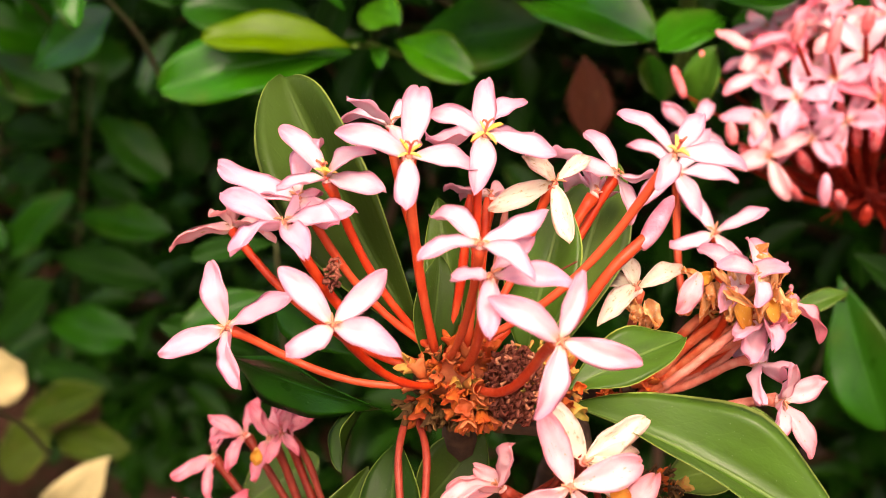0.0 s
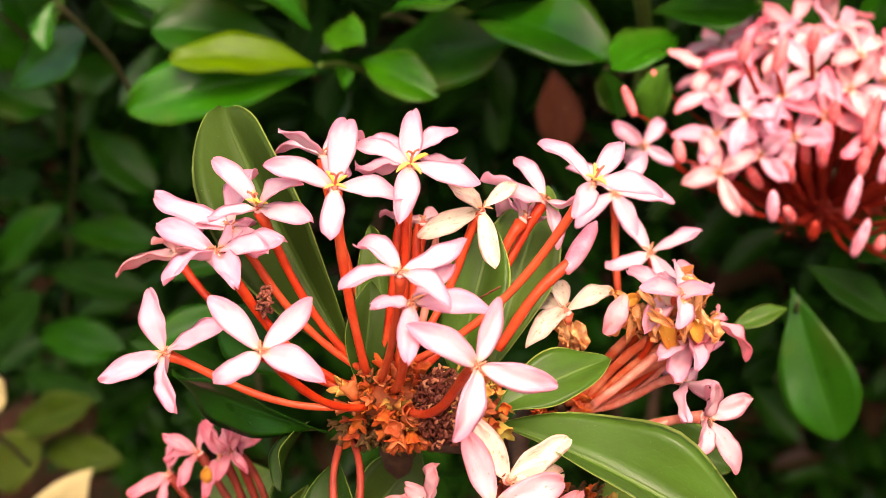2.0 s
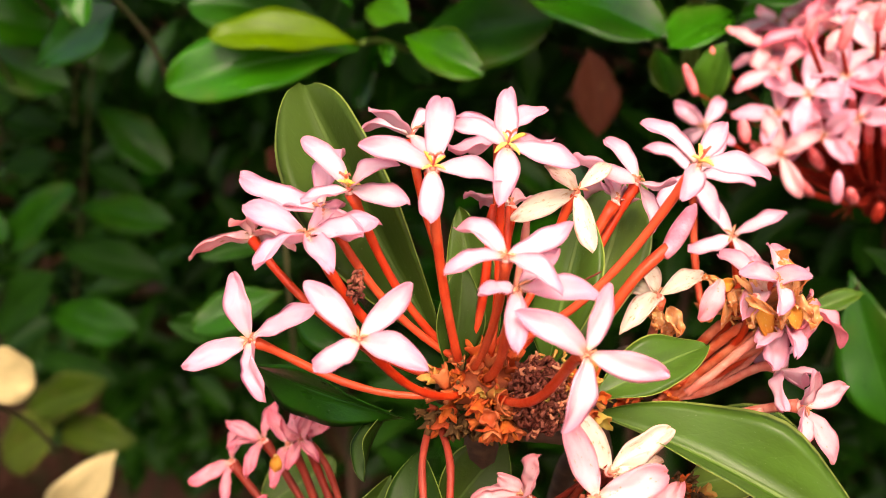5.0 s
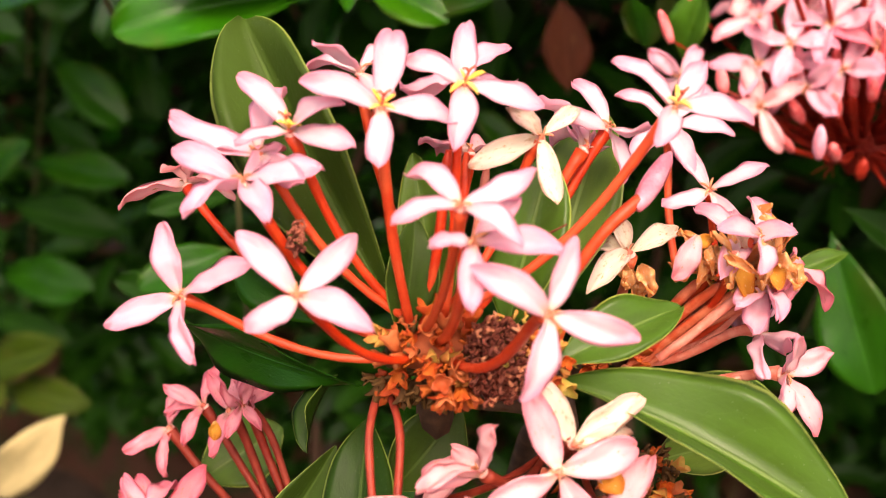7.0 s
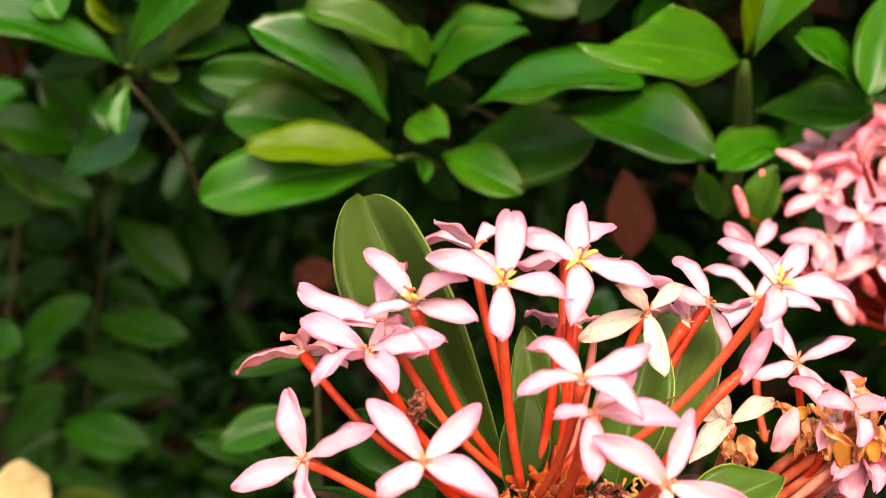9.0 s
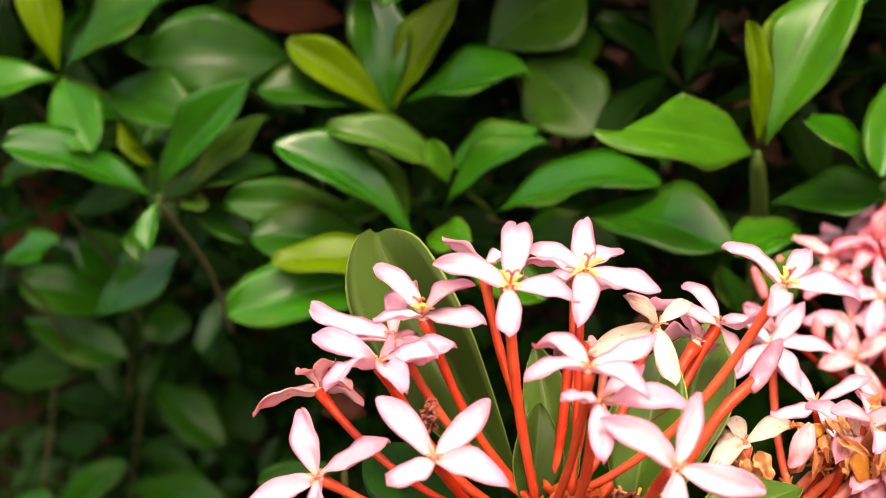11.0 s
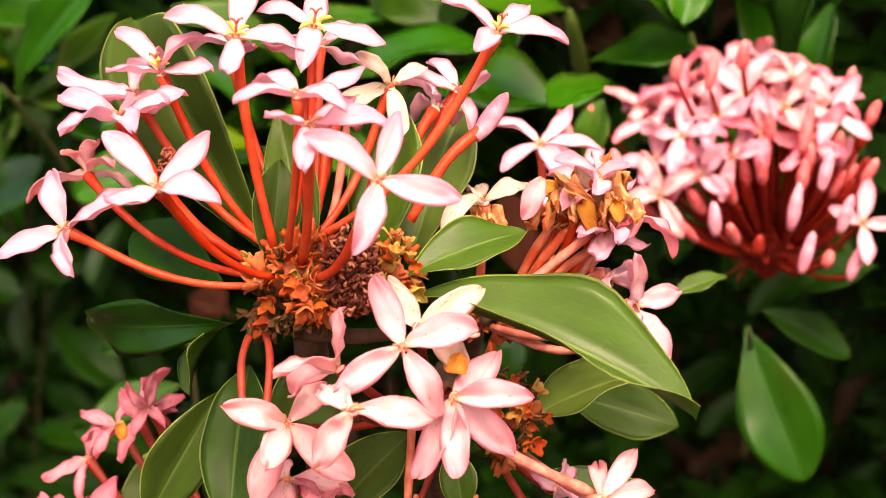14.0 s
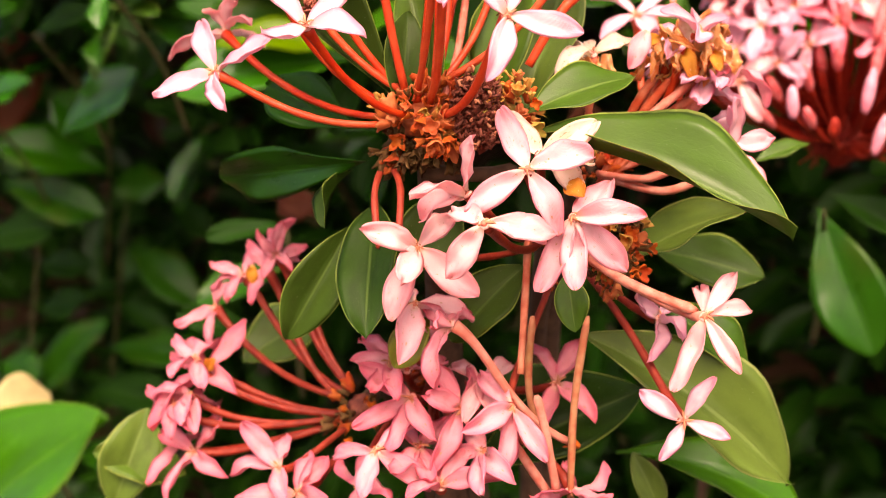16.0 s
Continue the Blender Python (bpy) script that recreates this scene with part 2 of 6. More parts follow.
PALE = (0.79, 0.635, 0.665)
M = {
    "petal_pale": petal_material("pale_petal", PALE, (0.79, 0.33, 0.43), edge_from=0.50, rosy=0.14),
    "petal_pale_under": petal_material("pale_petal_underside", (0.90, 0.64, 0.70), (0.86, 0.43, 0.53), edge_from=0.4),
    "petal_faded": petal_material("faded_petal", (0.87, 0.60, 0.62), (0.85, 0.33, 0.38), 0.1, edge_from=0.5),
    "petal_pink": petal_material("pink_petal", (0.85, 0.36, 0.40), (0.76, 0.17, 0.24), 0.05, edge_from=0.45),
    "petal_cream": petal_material("cream_petal", (0.92, 0.86, 0.70), (0.84, 0.60, 0.50), 0.5, (0.55, 0.33, 0.10)),
    "petal_gold": petal_material("golden_withered_petal", (0.80, 0.42, 0.06), (0.62, 0.22, 0.03), 0.2, (0.9, 0.6, 0.3)),
    "petal_wilt": petal_material("withered_petal", (0.90, 0.56, 0.25), (0.76, 0.30, 0.08), 0.7, (0.92, 0.80, 0.62)),
    "petal_wiltpink": petal_material("shrivelled_pink_petal", (0.88, 0.42, 0.46), (0.80, 0.22, 0.29), 0.2, (0.45, 0.22, 0.12)),
    "petal_rose": petal_material("rose_petal", (0.90, 0.62, 0.64), (0.89, 0.29, 0.35), edge_from=0.45, rosy=0.4),
    "petal_blush": petal_material("blush_petal", (0.83, 0.57, 0.63), (0.81, 0.36, 0.47), edge_from=0.5, rosy=0.3),
    "petal_shell": petal_material("shell_pink_petal", (0.82, 0.51, 0.58), (0.80, 0.35, 0.45), edge_from=0.5, rosy=0.2),
    "petal_soft": petal_material("candy_pink_petal", (0.86, 0.45, 0.49), (0.78, 0.23, 0.31), 0.1, edge_from=0.45),
    "petal_bloom": petal_material("deep_rose_petal", (0.90, 0.46, 0.52), (0.88, 0.20, 0.28), edge_from=0.45, rosy=0.4),
    "petal_rosy": petal_material("soft_pink_petal", (0.92, 0.67, 0.66), (0.88, 0.39, 0.41), 0.05, edge_from=0.5, rosy=0.5),
    "tube": stalk_material("red_flower_tube", (0.40, 0.019, 0.003), (0.49, 0.037, 0.006), 0.36, vary=0.4, c=(0.60, 0.12, 0.045)),
    "tube_pale": stalk_material("salmon_flower_tube", (0.46, 0.10, 0.06), (0.56, 0.23, 0.17), 0.5),
    "tube_tan": stalk_material("tan_spent_tube", (0.36, 0.09, 0.05), (0.42, 0.19, 0.10), 0.5, vary=0.5, c=(0.27, 0.21, 0.06)),
    "tube_tan2": stalk_material("faded_red_spent_tube", (0.44, 0.06, 0.018), (0.58, 0.17, 0.085), 0.5, vary=0.5, c=(0.66, 0.30, 0.2)),
    # Darker copy of the flower tube; the shade low down is in the colour.
    "tube_dull_shaded": stalk_material("dull_shaded_red_flower_tube", (0.16, 0.010, 0.004), (0.25, 0.025, 0.010), 0.5, c=(0.30, 0.055, 0.03)),
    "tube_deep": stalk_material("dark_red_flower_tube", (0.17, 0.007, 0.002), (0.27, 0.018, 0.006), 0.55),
    "throat": stalk_material("cream_throat", (0.76, 0.46, 0.38), (0.74, 0.32, 0.28), 0.6),
    "heart": stalk_material("red_heart", (0.6, 0.10, 0.07), (0.55, 0.2, 0.12), 0.4),
    "anther": stalk_material("yellow_anther", (0.70, 0.42, 0.05), (0.74, 0.52, 0.16), 0.6),
    "anther_old": stalk_material("tan_anther", (0.60, 0.26, 0.13), (0.46, 0.16, 0.08), 0.6),
    "style": stalk_material("red_style", (0.5, 0.05, 0.04), (0.55, 0.15, 0.08), 0.5),
    "calyx": stalk_material("rust_calyx", (0.40, 0.044, 0.005), (0.52, 0.13, 0.012), 0.7, vary=0.5, c=(0.18, 0.034, 0.012)),
    "calyx_green": stalk_material("olive_calyx", (0.34, 0.29, 0.05), (0.50, 0.17, 0.04), 0.6),
    "calyx_pale": stalk_material("salmon_calyx", (0.44, 0.085, 0.02), (0.52, 0.17, 0.055), 0.6, vary=0.5, c=(0.26, 0.035, 0.010)),
    "calyx_old": stalk_material("dull_brown_calyx", (0.065, 0.028, 0.007), (0.13, 0.065, 0.016), 0.8),
    "dried_red": stalk_material("dark_red_dried_rests", (0.11, 0.024, 0.016), (0.24, 0.07, 0.04), 0.75),
    "wilt_bit": stalk_material("orange_withered_bit", (0.66, 0.24, 0.03), (0.86, 0.56, 0.24), 0.6, c=(0.46, 0.14, 0.03)),
    "heart_red": stalk_material("red_brown_heart", (0.26, 0.045, 0.012), (0.36, 0.09, 0.03), 0.7),
    "dried": stalk_material("dried_flower_rests", (0.080, 0.012, 0.007), (0.16, 0.040, 0.020), 0.95),
    "bark": stalk_material("brown_bark", (0.045, 0.024, 0.014), (0.10, 0.055, 0.03), 0.8, 220.0),
    "shoot": stalk_material("green_shoot", (0.06, 0.14, 0.015), (0.10, 0.17, 0.03), 0.5),
    "twig": stalk_material("green_twig", (0.045, 0.065, 0.016), (0.07, 0.055, 0.024), 0.7),
    "bud": stalk_material("pink_bud", (0.74, 0.19, 0.25), (0.84, 0.38, 0.45), 0.6),
    "bud_coral": stalk_material("coral_bud", (0.72, 0.10, 0.10), (0.82, 0.23, 0.23), 0.5),
    "leaf": leaf_material("leaf", (0.030, 0.098, 0.005), (0.17, 0.27, 0.06), (0.36, 0.46, 0.09), 0.36),
    # Dark green blade, set darker still for the shade under the flowers.
    "leaf_dark_shaded": leaf_material("dark_shaded_leaf", (0.013, 0.044, 0.003), (0.08, 0.14, 0.03), (0.22, 0.30, 0.06), 0.42, thin=0.10, spec=0.10),
    "leaf_pale": leaf_material("grey_green_leaf", (0.090, 0.165, 0.022), (0.20, 0.30, 0.08), (0.35, 0.42, 0.12), 0.42),
    "leaf_yellow": leaf_material("yellow_green_leaf", (0.22, 0.25, 0.03), (0.38, 0.36, 0.10), (0.35, 0.20, 0.05), 0.4, blotch=0.5),
    # Yellowing blade, its colour lowered to carry the shade low in the hedge.
    "leaf_yellow_shaded": leaf_material("shaded_yellowing_leaf", (0.028, 0.060, 0.003), (0.08, 0.14, 0.02), (0.2, 0.2, 0.04), 0.5, blotch=0.3, spec=0.1),
    "leaf_cream": leaf_material("cream_leaf", (0.54, 0.46, 0.22), (0.50, 0.42, 0.20), (0.48, 0.42, 0.20), 0.5, 0.25, blotch=0.15),
    # Darkened copy of the hedge leaf, with the hedge's inner shade in its green.
    "hedge_shade": leaf_material("shaded_hedge_leaf", (0.006, 0.038, 0.002), (0.02, 0.08, 0.008), (0.02, 0.08, 0.006), 0.5, spec=0.08, rim=0.2),
    "leaf_dry": leaf_material("dry_brown_leaf", (0.085, 0.024, 0.012), (0.095, 0.03, 0.015), (0.09, 0.027, 0.014), 0.7, blotch=0.5, spec=0.1),
    "leaf_rust": leaf_material("rust_brown_leaf", (0.17, 0.052, 0.024), (0.18, 0.06, 0.03), (0.16, 0.05, 0.025), 0.7, blotch=0.4, spec=0.1),
    "hedge": leaf_material("hedge_leaf", (0.011, 0.112, 0.002), (0.03, 0.16, 0.010), (0.06, 0.21, 0.012), 0.22, spec=0.18, rim=0.2, wear=0.25),
    "hedge_bright": leaf_material("bright_hedge_leaf", (0.019, 0.128, 0.002), (0.05, 0.18, 0.012), (0.16, 0.30, 0.03), 0.22, spec=0.18, rim=0.6, wear=0.1),
    "hedge_gloss": leaf_material("glossy_hedge_leaf", (0.007, 0.100, 0.002), (0.02, 0.12, 0.010), (0.05, 0.17, 0.012), 0.17, spec=0.42, rim=0.2, wear=0.15),
    # Dark leaves; the green is lowered to hold shade far back as well.
    "hedge_dark_shaded": leaf_material("dark_shaded_hedge_leaf", (0.008, 0.070, 0.002), (0.02, 0.10, 0.008), (0.03, 0.11, 0.008), 0.30, spec=0.14, rim=0.15, wear=0.25),
    "hedge_pale": leaf_material("pale_hedge_leaf", (0.030, 0.115, 0.005), (0.08, 0.19, 0.02), (0.11, 0.24, 0.03), 0.30, spec=0.24, rim=0.3, wear=0.5),
    "hedge_yellow": leaf_material("young_hedge_leaf", (0.078, 0.165, 0.001), (0.09, 0.18, 0.004), (0.10, 0.20, 0.004), 0.34, 0.26, rim=0.3, spec=0.12),
}


# Dark brown and green tones that stand for shade inside the hedge.
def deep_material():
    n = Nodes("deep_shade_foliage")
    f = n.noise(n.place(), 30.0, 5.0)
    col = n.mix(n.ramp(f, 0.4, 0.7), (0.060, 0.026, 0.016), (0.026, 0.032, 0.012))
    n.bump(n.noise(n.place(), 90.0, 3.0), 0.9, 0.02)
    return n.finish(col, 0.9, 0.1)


def mass_material():
    """Leaves deep in the hedge: most green, darkened to carry the inner shade, some dry and brown, leaf by leaf."""
    n = Nodes("deep_shade_hedge_leaf")
    pick = n.t.nodes.new("ShaderNodeNewGeometry").outputs["Random Per Island"]
    u, v = n.uv()
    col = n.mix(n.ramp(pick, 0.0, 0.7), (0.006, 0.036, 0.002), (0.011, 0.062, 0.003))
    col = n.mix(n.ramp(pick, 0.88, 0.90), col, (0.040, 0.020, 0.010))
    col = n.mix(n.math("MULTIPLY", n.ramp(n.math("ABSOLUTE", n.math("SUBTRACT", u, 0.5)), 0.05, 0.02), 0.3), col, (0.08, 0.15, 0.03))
    n.bump(n.noise(n.place(), 300.0, 3.0), 0.3, 0.001)
    return n.finish(col, 0.4, 0.15, 0.15, col)


def soil_material():
    n = Nodes("dark_soil")
    f = n.noise(n.place(), 9.0, 6.0)
    col = n.mix(n.ramp(f, 0.3, 0.7), (0.020, 0.013, 0.009), (0.045, 0.030, 0.020))
    n.bump(n.noise(n.place(), 60.0, 4.0), 0.8, 0.01)
    return n.finish(col, 0.95, 0.2)


# ---- building blocks ----
rng = random.Random(7)
UP = Vector((0, 0, 1))


def P(x, y, z):
    """A place in millimetres from the heart of the main flower cluster, which is one metre above the ground."""
    return Vector((x / 1000, y / 1000, 1 + z / 1000))


def thing(name, at, label, category, group="", kind=""):
    ob = new(name)
    ob.empty_display_size = 0.01
    ob.location = at
    return tagged(ob, label, category, group, kind)


def part(name, data, materials, parent, world=None, label=""):
    """Links a bmesh or a shared mesh as one object under parent; all parents stand unturned."""
    if isinstance(data, bmesh.types.BMesh):
        me = bpy.data.meshes.new(name)
        data.to_mesh(me)
        data.free()
        for m in materials:
            me.materials.append(m)
    else:
        me = data
    ob = new(name, me)
    ob.parent = parent
    origin = parent.location.copy() if parent.parent is None else Vector()
    ob.matrix_basis = Matrix.Translation(-origin) @ (world if world is not None else Matrix())
    if label:
        ob["label"] = label
    return ob


def sub(name, mesh, parent, owner, world, label=""):
    """A sub-part: parent is a part whose own turn is nil, owner the thing above it."""
    ob = new(name, mesh)
    ob.parent = parent
    ob.matrix_basis = parent.matrix_basis.inverted() @ Matrix.Translation(-owner.location) @ world
    if label:
        ob["label"] = label
    return ob


def smooth(me):
    me.polygons.foreach_set("use_smooth", [True] * len(me.polygons))
    return me


def blade_mesh(name, mats, half, curve, rows, cols, thick, fold, seed=0, crumple=0.0, cut=None):
    """cut: a straight trimmed edge across the tip. A leaf or petal one unit long along +Y and one unit wide, its face to +Z: half(v) is the half width, curve(v) the height of
    the midline. Upper and lower faces, closed round the rim. UV: across, along."""
    r = random.Random(seed)
    ph = [r.uniform(0, 6.28) for _ in range(4)]
    verts, uvs, faces, slots = [], [], [], []
    for layer in (0, 1):
        for i in range(rows + 1):
            v = i / rows
            v = 0.35 * v + 0.65 * (0.5 - 0.5 * math.cos(math.pi * v))
            h = half(v)
            for j in range(cols + 1):
                u = 2 * j / cols - 1
                wob = 0.030 * math.sin(8 * v + ph[0]) * u + 0.020 * math.sin(15 * v + ph[1]) * u * u
                x = u * h * (1 + 0.05 * math.sin(7 * v + ph[2] + (0 if u < 0 else 2)))
                z = curve(v) + fold * abs(u) * h + wob * (0.4 + v) * 0.8
                if crumple:
                    q = Vector((u * 0.8 + seed * 3, v * 2.6, seed))
                    x += crumple * noise.noise(q * 1.3) * v
                    z += crumple * 1.3 * noise.noise(q * 1.6 + Vector((5, 0, 0)))
                rim = 1 - abs(u) ** 3 * 0.75
                y = v if cut is None else min(v, cut[0] + cut[1] * u + 0.012 * math.sin(9 * u))
                verts.append((x, y, z - layer * thick * rim * (0.35 + 0.65 * math.sin(math.pi * min(0.98, v + 0.02)))))
                uvs.append(((u + 1) / 2, v))
    n = (rows + 1) * (cols + 1)
    w = cols + 1
    for i in range(rows):
        for j in range(cols):
            a = i * w + j
            faces.append((a, a + 1, a + w + 1, a + w))
            slots.append(0)
            faces.append((n + a, n + a + w, n + a + w + 1, n + a + 1))
            slots.append(len(mats) - 1)
    ring = list(range(cols + 1)) + [i * w + cols for i in range(1, rows + 1)] + [rows * w + j for j in range(cols - 1, -1, -1)] + [i * w for i in range(rows - 1, 0, -1)]
    for a, b in zip(ring, ring[1:] + ring[:1]):
        faces.append((b, a, n + a, n + b))
        slots.append(len(mats) - 1)
    me = bpy.data.meshes.new(name)
    me.from_pydata(verts, [], faces)
    layer_uv = me.uv_layers.new(name="UVMap")
    loops = np.empty(len(me.loops), dtype=np.int32)
    me.loops.foreach_get("vertex_index", loops)
    layer_uv.data.foreach_set("uv", np.array(uvs, dtype=np.float32)[loops].ravel())
    for m in mats:
        me.materials.append(m)
    me.polygons.foreach_set("material_index", slots)
    return smooth(me)


def petal_half(v, tip=0.9):
    """A narrow claw, then an ellipse with a bluntly pointed tip."""
    x = min(1.0, v ** (tip * 1.22) * 0.985 + 0.008)
    return 0.5 * (0.12 * (1 - v) ** 2 + max(0.0, math.sin(math.pi * x)) ** (0.66 if x < 0.5 else 0.55))


def leaf_half(v):
    x = min(1.0, v ** 1.04)
    return 0.5 * max(0.02 * (1 - v), max(0.0, math.sin(math.pi * x)) ** (0.86 if x < 0.5 else 0.72))


def hedge_half(v):
    """Broadest past the middle, with a rounded tip."""
    x = min(1.0, v ** 1.32)
    return 0.5 * max(0.04 * (1 - v), max(0.0, math.sin(math.pi * x)) ** (0.84 if x < 0.5 else 0.58))


def along(base, tip, normal, width):
    """The pose that lays a unit blade from base to tip, its face towards normal."""
    y = tip - base
    x = y.cross(normal)
    x = x.normalized() if x.length > 1e-9 else y.orthogonal().normalized()
    z = x.cross(y).normalized()
    L = y.length
    m = Matrix.Identity(4)
    for i in range(3):
        m[i][0], m[i][1], m[i][2], m[i][3] = x[i] * width, y[i], z[i] * L, base[i]
    return m


PETAL_LOOKS = {"pale": ("petal_pale", "petal_pale_under"), "faded": ("petal_faded", "petal_pale_under"), "pink": ("petal_pink", "petal_pink"),
               "cream": ("petal_cream", "petal_cream"), "wilt": ("petal_wilt", "petal_wilt"), "wiltpink": ("petal_wiltpink", "petal_wiltpink"),
               "paleback": ("petal_pale", "petal_pale"), "gold": ("petal_gold", "petal_gold"), "rose": ("petal_rose", "petal_rose"), "rosy": ("petal_rosy", "petal_rosy"), "shell": ("petal_shell", "petal_shell"), "blush": ("petal_blush", "petal_pale_under")}
PETAL_LOOKS["soft"] = ("petal_soft", "petal_soft")
PETAL_LOOKS["bloom"] = ("petal_bloom", "petal_bloom")
petal_store = {}


def petal_mesh(kind):
    """One of five petal shapes of a look: nearly flat, cupped, tip bent back, tip bent up, narrow."""
    k = rng.randrange(5)
    if (kind, k) not in petal_store:
        bend, fold, tip = ((0.02, 0.14, 0.9), (0.10, 0.24, 0.95), (-0.10, 0.12, 0.88), (0.06, 0.20, 1.0), (0.13, 0.18, 0.84))[k]
        if kind == "wilt":
            bend, fold = bend * 1.6 + 0.05, fold * 2.4
        petal_store[kind, k] = blade_mesh("petal", [M[PETAL_LOOKS[kind][0]], M[PETAL_LOOKS[kind][1]]], lambda v: petal_half(v, tip),
                                          lambda v: bend * (math.sin(math.pi * v) - 0.4 * v * v), 15, 8, 0.035, fold, k, 0.5 if kind == "wilt" else 0.12 if kind == "wiltpink" else 0.035 if kind == "pale" else 0.075)
    return petal_store[kind, k]


leaf_store = {}


def leaf_mesh(kind, arch, fold, seed=0):
    key = (kind, round(arch, 2), round(fold, 2), seed)
    if key not in leaf_store:
        leaf_store[key] = blade_mesh("leaf", [M[kind]], hedge_half if kind.startswith("hedge") or seed >= 10 else leaf_half, lambda v: arch * 4 * v * (1 - v), 22, 8, 0.012, fold, seed,
                                     cut=(0.84, -0.34) if seed >= 20 else None)
    return leaf_store[key]


def sweep(bm, points, radii, sides=8, slot=0, cap=True):
    """A round stalk through the points."""
    rings = []
    ref = None
    for i, p in enumerate(points):
        d = (points[min(i + 1, len(points) - 1)] - points[max(i - 1, 0)]).normalized()
        if ref is None:
            ref = d.orthogonal().normalized()
        ref = (ref - d * ref.dot(d)).normalized()
        s = d.cross(ref)
        rings.append([bm.verts.new(p + (ref * math.cos(a) + s * math.sin(a)) * radii[i]) for a in (2 * math.pi * k / sides for k in range(sides))])
    for a, b in zip(rings, rings[1:]):
        for k in range(sides):
            f = bm.faces.new((a[k], a[(k + 1) % sides], b[(k + 1) % sides], b[k]))
            f.material_index, f.smooth = slot, True
    if cap:
        for ring, flip in ((rings[0], True), (rings[-1], False)):
            f = bm.faces.new(ring[::-1] if flip else ring)
            f.material_index, f.smooth = slot, True
    return rings


def bezier(a, b, c, d, n):
    out = []
    for i in range(n + 1):
        t = i / n
        out.append(a * (1 - t) ** 3 + b * 3 * t * (1 - t) ** 2 + c * 3 * t * t * (1 - t) + d * t ** 3)
    return out


def stamen_mesh(mat):
    bm = bmesh.new()
    pts = [Vector((0, 0, 0)), Vector((0, 0.2, 0.12)), Vector((0, 0.5, 0.16)), Vector((0, 0.8, 0.08)), Vector((0, 1, -0.06))]
    sweep(bm, pts, [0.05, 0.07, 0.12, 0.10, 0.03], 6)
    me = bpy.data.meshes.new("stamen")
    bm.to_mesh(me)
    bm.free()
    me.materials.append(M[mat])
    return smooth(me)


def style_mesh():
    bm = bmesh.new()
    sweep(bm, [Vector((0, 0, 0)), Vector((0, 0, 0.5)), Vector((0.02, 0, 0.75))], [0.07, 0.06, 0.06], 6)
    for s in (-1, 1):
        sweep(bm, [Vector((0.02, 0, 0.72)), Vector((0.10 * s, 0, 0.9)), Vector((0.26 * s, 0, 0.98)), Vector((0.3 * s, 0, 0.88))], [0.06, 0.06, 0.05, 0.03], 6)
    me = bpy.data.meshes.new("style")
    bm.to_mesh(me)
    bm.free()
    me.materials.append(M["style"])
    return smooth(me)


STAMEN, STAMEN_OLD, STYLE = stamen_mesh("anther"), stamen_mesh("anther_old"), style_mesh()


